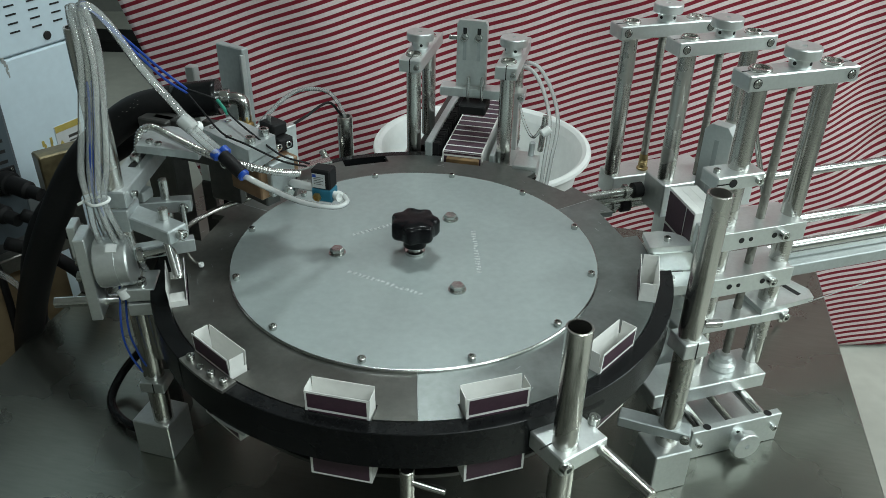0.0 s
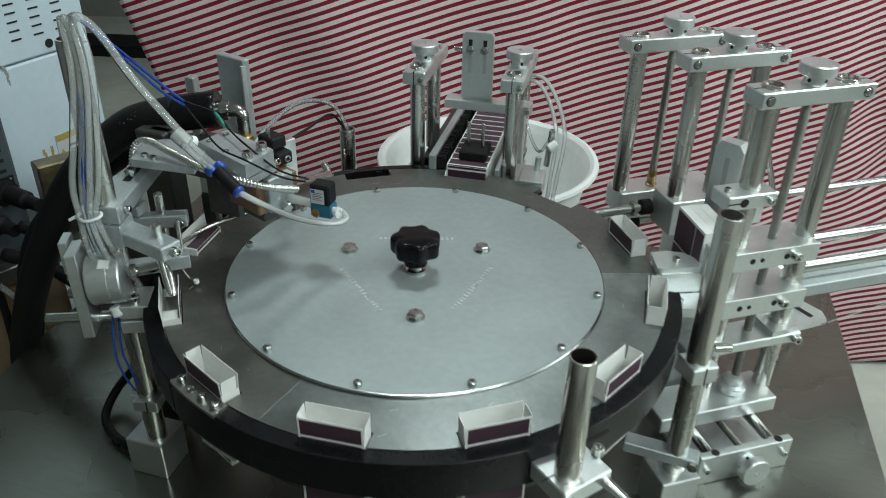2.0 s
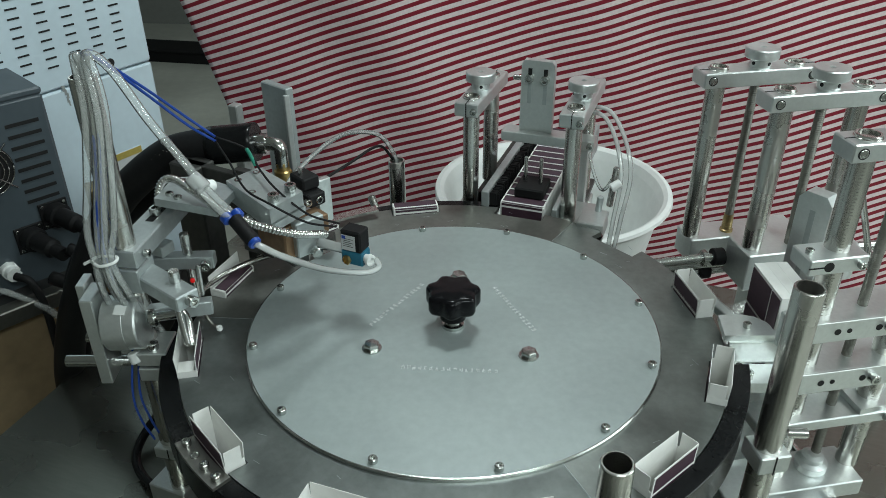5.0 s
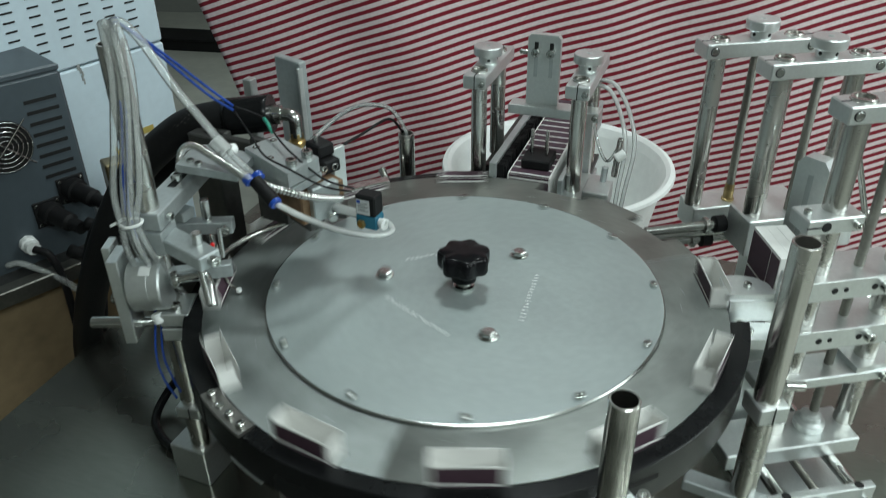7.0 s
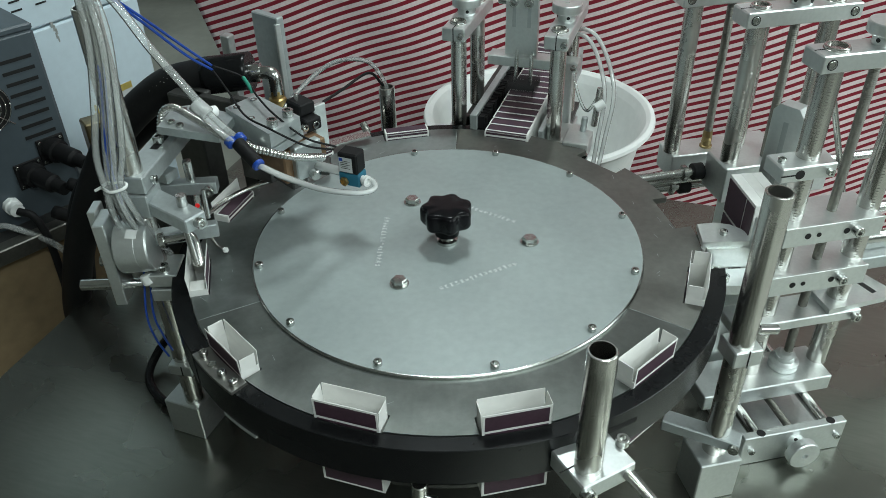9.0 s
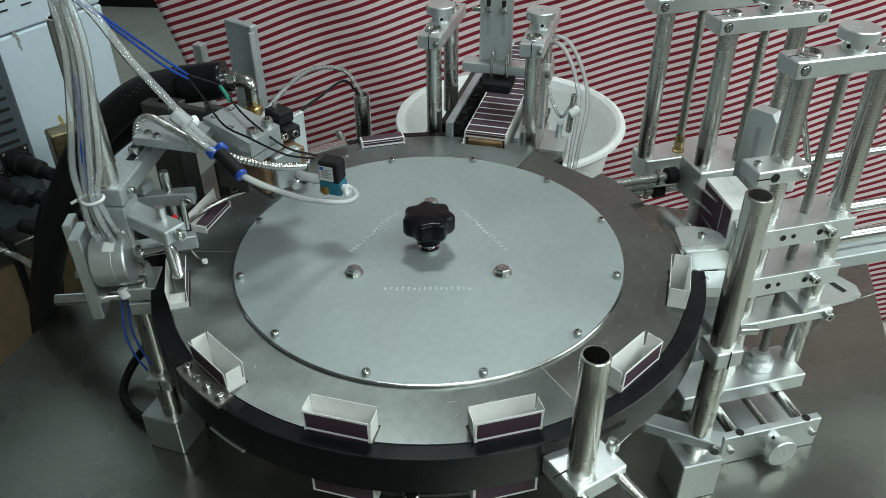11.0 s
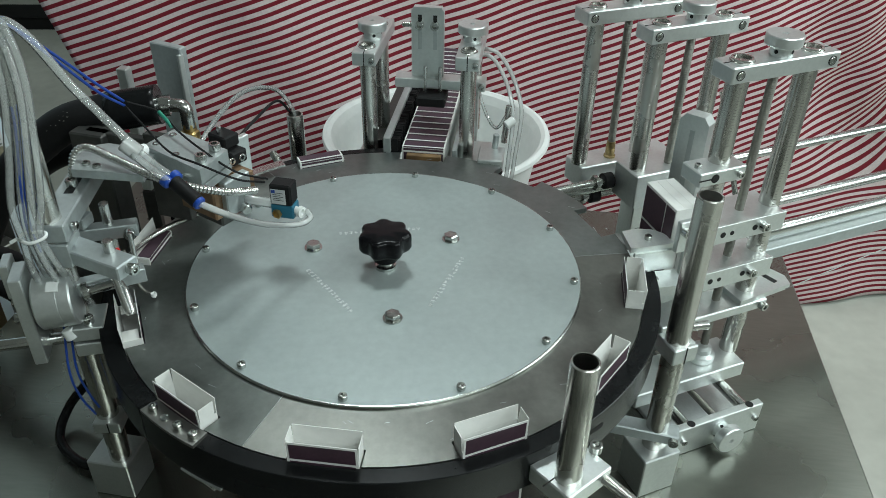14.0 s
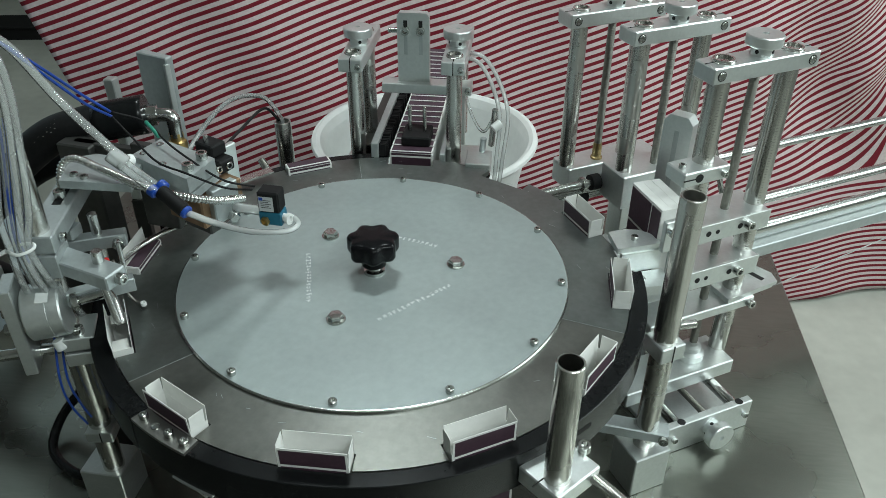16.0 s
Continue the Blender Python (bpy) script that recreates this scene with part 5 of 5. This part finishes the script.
# ---------------------------------------------------------------- cabinets and clutter behind
def back_left():
    w = thing("machine_cabinet", "pale blue enamelled cabinet with vent slots and rust stains", "cabinet", Matrix.Translation((-0.690, 0.80, 0.058)) @ rot_z(60))
    part("lower_panel", box(B(), (-0.30, 0.2, (GROUND - 0.058) / 2), (0.60, 0.4, -GROUND + 0.056), 0.004), CABW, w)
    up = part("upper_panel", box(B(), (-0.30, 0.2, 0.252), (0.60, 0.4, 0.50), 0.004), CABW, w)
    for i in range(10):
        for j in range(14):
            part("vent_slot", box(B(), (-0.062 - 0.050 * i, -0.0002, 0.045 + 0.0168 * j), (0.022, 0.002, 0.0032), 0.0), HOLE, up)
    part("lock", rod(B(), (-0.095, 0.0, 0.022), (-0.095, -0.003, 0.022), 0.009), HOLE, up)
    rng = random.Random(9)
    for u, z, hh, material in ((-0.145, -0.19, 0.055, YELLOW), (-0.165, -0.19, 0.05, YELLOW), (-0.20, 0.0, 0.045, RUST)):
        bm = B()
        for k in range(5):
            box(bm, (u + rng.uniform(-0.004, 0.004), -0.0004, z - hh * k / 6), (0.006 - 0.0008 * k, 0.0006, hh / 4), 0)
        part("stain", bm, material, w, "yellowish run mark")
    lb = part("warning_label", box(B(), (-0.10, -0.0008, -0.20), (0.066, 0.0016, 0.07), 0), LABELM, w, "yellow and white warning label")
    part("label_head", box(B(), (-0.10, -0.0019, -0.172), (0.064, 0.0006, 0.014), 0), YELLOW, lb)
    tri = prism(B(), [(-0.014, 0), (0.014, 0), (0, 0.025)], 0, 0.0006)
    ob = part("warning_sign", tri, YELLOW, lb)
    ob.matrix_basis = Matrix.Translation((-0.122, -0.0018, -0.222)) @ Matrix.Rotation(radians(90), 4, "X")
    for k in range(3):
        part("print_bar", box(B(), (-0.088, -0.0019, -0.196 - 0.010 * k), (0.030, 0.0005, 0.006 if k == 0 else 0.003), 0), DARKSTEEL, lb)
    d = thing("glue_unit", "slate-grey hot glue unit with a fan grille and cable plugs", "glue unit", Matrix.Translation((-0.727, 0.452, 0.122)) @ rot_z(50))
    part("housing", box(B(), (-0.25, 0.17, -0.180), (0.50, 0.34, 0.345), 0.006), CABD, d)
    part("top_cover", box(B(), (-0.25, 0.17, -0.003), (0.50, 0.34, 0.012), 0.003), CABD, d)
    for i in range(3):
        for j in range(8):
            part("vent_slot", box(B(), (-0.045 - 0.155 * i, -0.0003, -0.050 - 0.020 * j), (0.055, 0.002, 0.006), 0.0), HOLE, d)
    f = part("fan_grille", lathe(B(), [(0.046, 0), (0.046, 0.002)], 40, facing((-0.122, 0.0, -0.115), (0, -1, 0))), HOLE, d, "round wire fan grille")
    for k in range(5):
        r = 0.012 + 0.008 * k
        ringpts = [(-0.122 + r * math.cos(a), -0.005, -0.115 + r * math.sin(a)) for a in [2 * math.pi * i / 20 for i in range(21)]]
        part("wire_ring", hose(B(), ringpts, 0.0011, 6, 2), BOLT, f)
    for a in (45, 135, 225, 315):
        c, s = math.cos(radians(a)), math.sin(radians(a))
        part("spoke", rod(B(), (-0.122, -0.006, -0.115), (-0.122 + 0.058 * c, -0.004, -0.115 + 0.058 * s), 0.0014, 8, 0.0002), BOLT, f)
    for u, z in ((-0.035, -0.225), (-0.085, -0.255)):
        pg = part("plug", lathe(B(), [(0.022, 0), (0.022, 0.018), (0.017, 0.02), (0.017, 0.06), (0.012, 0.065), (0.012, 0.09)], 20, facing((u, 0, z), (0.25, -1, -0.1))), RUBBER, d, "round black cable plug")
        part("flange", box(B(), (u, -0.002, z), (0.05, 0.004, 0.05), 0.001), RUBBER, pg)
        for q in (-0.019, 0.019):
            for w in (-0.019, 0.019):
                part("screw", cap_screw(B(), (u + q, -0.004, z + w), (0, -1, 0), 0.0032, 0.002, False), BOLT, pg)
    part("gland", lathe(B(), [(0.016, 0), (0.016, 0.012), (0.013, 0.014), (0.013, 0.028)], 8, facing((-0.135, 0, -0.300), (0, -1, 0))), WHITEP, d, "white cable gland")
    part("cable", hose(B(), [(-0.055, -0.09, -0.255), (-0.02, -0.14, -0.28), (0.03, -0.15, -0.35), (0.04, -0.12, -0.5)], 0.012), RUBBER, d)
    part("cable", hose(B(), [(-0.095, -0.09, -0.295), (-0.05, -0.15, -0.32), (0.0, -0.16, -0.4), (0.02, -0.13, -0.5)], 0.012), RUBBER, d)
    part("cable", hose(B(), [(-0.135, -0.03, -0.300), (-0.118, -0.055, -0.315), (-0.112, -0.065, -0.40), (-0.125, -0.070, -0.65)], 0.007), RUBBER, d)
    part("clear_hose", hose(B(), [(-0.18, -0.005, -0.325), (-0.155, -0.03, -0.325), (-0.10, -0.08, -0.38), (-0.065, -0.09, -0.50), (-0.06, -0.09, -0.65)], 0.006), CLEAR, d)
    c = thing("trolley", "aluminium frame trolley with a cardboard panel", "trolley", Matrix.Translation((-0.70, 0.44, 0.25)) @ rot_z(50))
    part("frame_bar", box(B(), (-0.25, -0.02, -0.485), (0.62, 0.03, 0.03), 0.002), SCREW, c, "dull grey angle bar")
    part("shelf", box(B(), (-0.25, 0.17, -0.481), (0.62, 0.36, 0.02), 0.002), DARKSTEEL, c)
    for u in (0.04, -0.54):
        for y in (-0.02, 0.34):
            part("frame_post", box(B(), (u, y, (GROUND - 0.75) / 2), (0.03, 0.03, -0.25 - GROUND), 0.002), ALU_D, c)
    part("panel", box(B(), (-0.25, 0.0, -0.78), (0.52, 0.006, 0.54), 0.001), CARTONB, c, "brown cardboard panel")
    gb = thing("junction_box", "old brass-coloured junction box with scuffed edges", "box", Matrix.Translation((-0.665, 0.50, -0.12)) @ rot_z(40))
    part("body", box(B(), (0, 0, 0), (0.10, 0.04, 0.10), 0.003), OLIVE, gb)
    part("bracket", box(B(), (0, 0.04, -0.25), (0.04, 0.03, 0.42), 0.002), DARKSTEEL, gb)
    bx = thing("storage_box", "long black box lying on the floor behind the machine", "box", Matrix.Translation((-2.0, 4.35, GROUND)) @ rot_z(-6))
    part("body", box(B(), (0, 0, 0.035), (1.1, 0.22, 0.07), 0.004), RUBBER, bx)
    part("lid", box(B(), (0, 0, 0.076), (1.12, 0.24, 0.012), 0.003), RUBBER, bx)
    bg = thing("plastic_bag", "crumpled clear plastic bag on the floor", "bag", Matrix.Translation((0.99, -0.02, GROUND)))
    bm = B()
    bmesh.ops.create_icosphere(bm, subdivisions=4, radius=0.14)
    for v in bm.verts:
        k = 1 + 0.35 * noise.noise(v.co * 14) + 0.18 * noise.noise(v.co * 40)
        v.co = Vector((v.co.x * k, v.co.y * k * 1.4, max(0.0, 0.10 + v.co.z * k * 0.8)))
    part("film", bm, CLEAR, bg)


# ---------------------------------------------------------------- moving parts
def feed_arm():
    a = thing("transfer_arm", "small steel transfer arm with suction cups", "arm", RIGHT)
    part("bar", box(B(), (0, 0, 0), (0.014, 0.075, 0.012), 0.001), ALU, a)
    part("rod", rod(B(), (0.0, 0.0, 0.0), (0.09, 0.0, 0.0), 0.006), CHROME, a)
    for y in (-0.024, 0.024):
        part("suction_cup", lathe(B(), [(0.003, 0), (0.003, 0.006), (0.006, 0.010)], 14, facing((-0.006, y, 0), (-1, 0, 0))), BOLT, a)
    return a


def presser():
    p = thing("presser", "black pressing block on two slim rods", "presser", REAR)
    part("block", box(B(), (0, 0, 0.009), (0.052, 0.046, 0.016), 0.002), RUBBER, p)
    for y in (-0.012, 0.012):
        part("rod", rod(B(), (0.0, y, 0.016), (0.0, y, 0.060), 0.0030), CHROME, p)
    return p


def pusher():
    p = thing("pusher", "brown board pusher block beside the pockets", "pusher", REAR)
    part("plate", box(B(), (0, 0, -0.03), (0.010, 0.055, 0.055), 0.001), BROWN, p)
    part("stem", rod(B(), (0.0, 0, -0.03), (-0.05, 0, -0.03), 0.006), CHROME, p)
    return p


room()
curtain()
work_table()
turret_ob = turret()
guard()
cartons_in, cartons_out = cartons()
right_side()
rear_side()
left_side()
back_left()
arm_ob, presser_ob, pusher_ob = feed_arm(), presser(), pusher()


def motions():
    turns = turn_rows()
    walk(turret_ob, [(t, rot_z(a)) for t, a in turns])
    rest = [-0.72] + STEPS                     # the step that begins each rest

    def pocket(a):
        return rot_z(15 + a) @ Matrix.Translation((POCKET, 0, HINGE))
    stack = RIGHT @ Matrix.Translation((0.380, -0.064, 0.0)) @ rot_z(-6)
    folds = {"near": 6, "far": 6, "inner": 7, "outer": 8}
    for n, c, flaps in cartons_in:
        rows = []
        base = -30.0 * max(n, 0) if n > 0 else 0.0
        if n >= 0:
            t1 = rest[n] + 1.06
            t0 = t1 - 0.24
            store = stack @ Matrix.Translation((0.0012 * n, 0, 0.020))
            if t0 > 0:
                rows.append((0.0, store))
            rows.append((max(t0, 0.001), store))
            rows.append((t1 - 0.10, RIGHT @ Matrix.Translation((0.350, -0.012, 0.030)) @ rot_z(12)))
            rows.append((t1, RIGHT @ Matrix.Translation((POCKET, 0, HINGE))))
        else:
            rows.append((0.0, pocket(30.0 * n)))
        out_step = n + 10                        # the step that brings it to the outfeed
        for t, a in turns:
            if rows and t <= rows[-1][0] + 1e-4:
                continue
            turned = a + 30.0 * n
            if turned < -300 - 1e-3:
                break
            rows.append((t, pocket(turned)))
            if turned < -300 + 1e-3:
                break
        if out_step <= len(STEPS):
            for j, s in enumerate(STEPS[out_step - 1:]):
                for t, f in ((s + 0.43, j), (s + 0.52, j + 1)):
                    rows.append((t, REAR @ Matrix.Translation((POCKET + 0.0225 * f, 0, HINGE))))
        rows = [r for i, r in enumerate(rows) if i == 0 or r[0] > rows[i - 1][0] + 0.005]
        if rows[-1][0] < 16:
            rows.append((16.0, rows[-1][1]))
        walk(c, rows)
        for which, station in folds.items():
            k = n + station
            if k <= 0:
                f = flaps[which]
                f.matrix_basis = flap_pose(which, 88)
            elif k <= len(STEPS):
                s = STEPS[k - 1]
                walk(flaps[which], [(0.0, flap_pose(which, -3)), (s - 0.08, flap_pose(which, -3)), (s + 0.04, flap_pose(which, 45)),
                                    (s + 0.14, flap_pose(which, 88)), (16.0, flap_pose(which, 88))])
    for k, c in enumerate(cartons_out):
        rows = [(0.0, REAR @ Matrix.Translation((POCKET + 0.0225 * (k + 1), 0, HINGE)))]
        for j, s in enumerate(STEPS[3:]):
            for t, f in ((s + 0.43, j), (s + 0.52, j + 1)):
                rows.append((t, REAR @ Matrix.Translation((POCKET + 0.0225 * (k + 1 + f), 0, HINGE))))
        rows.append((16.0, rows[-1][1]))
        walk(c, rows)
    # presser: lifted while a carton is pushed in, down again before the next step
    up, down = REAR @ Matrix.Translation((0.395, -0.004, 0.052)), REAR @ Matrix.Translation((0.368, -0.004, 0.004))
    rows = [(0.0, up), (0.20, up), (0.30, down)]
    push_in, push_out = REAR @ Matrix.Translation((0.312, -0.002, 0.0)), REAR @ Matrix.Translation((0.285, -0.002, -0.09))
    prow = [(0.0, push_in), (0.20, push_in), (0.30, push_out)]
    for s in STEPS:
        rows += [(s + 0.35, down), (s + 0.45, up), (s + 0.90, up), (s + 1.00, down)]
        prow += [(s + 0.43, push_out), (s + 0.52, push_in), (s + 0.90, push_in), (s + 1.00, push_out)]
    for ob, rr in ((presser_ob, rows), (pusher_ob, prow)):
        rr = [r for r in rr if r[0] < 16.0]
        walk(ob, rr + [(16.0, rr[-1][1])])
    away, reach = RIGHT @ Matrix.Translation((0.425, 0.060, -0.115)) @ rot_z(10), RIGHT @ Matrix.Translation((0.335, 0.01, 0.0)) @ rot_z(10)
    rows = [(0.0, away), (0.06, away), (0.22, reach), (0.42, away)]
    for s in STEPS:
        rows += [(s + 0.80, away), (s + 0.96, reach), (s + 1.16, away)]
    rows = [r for r in rows if r[0] < 16.0]
    walk(arm_ob, rows + [(16.0, away)])


motions()
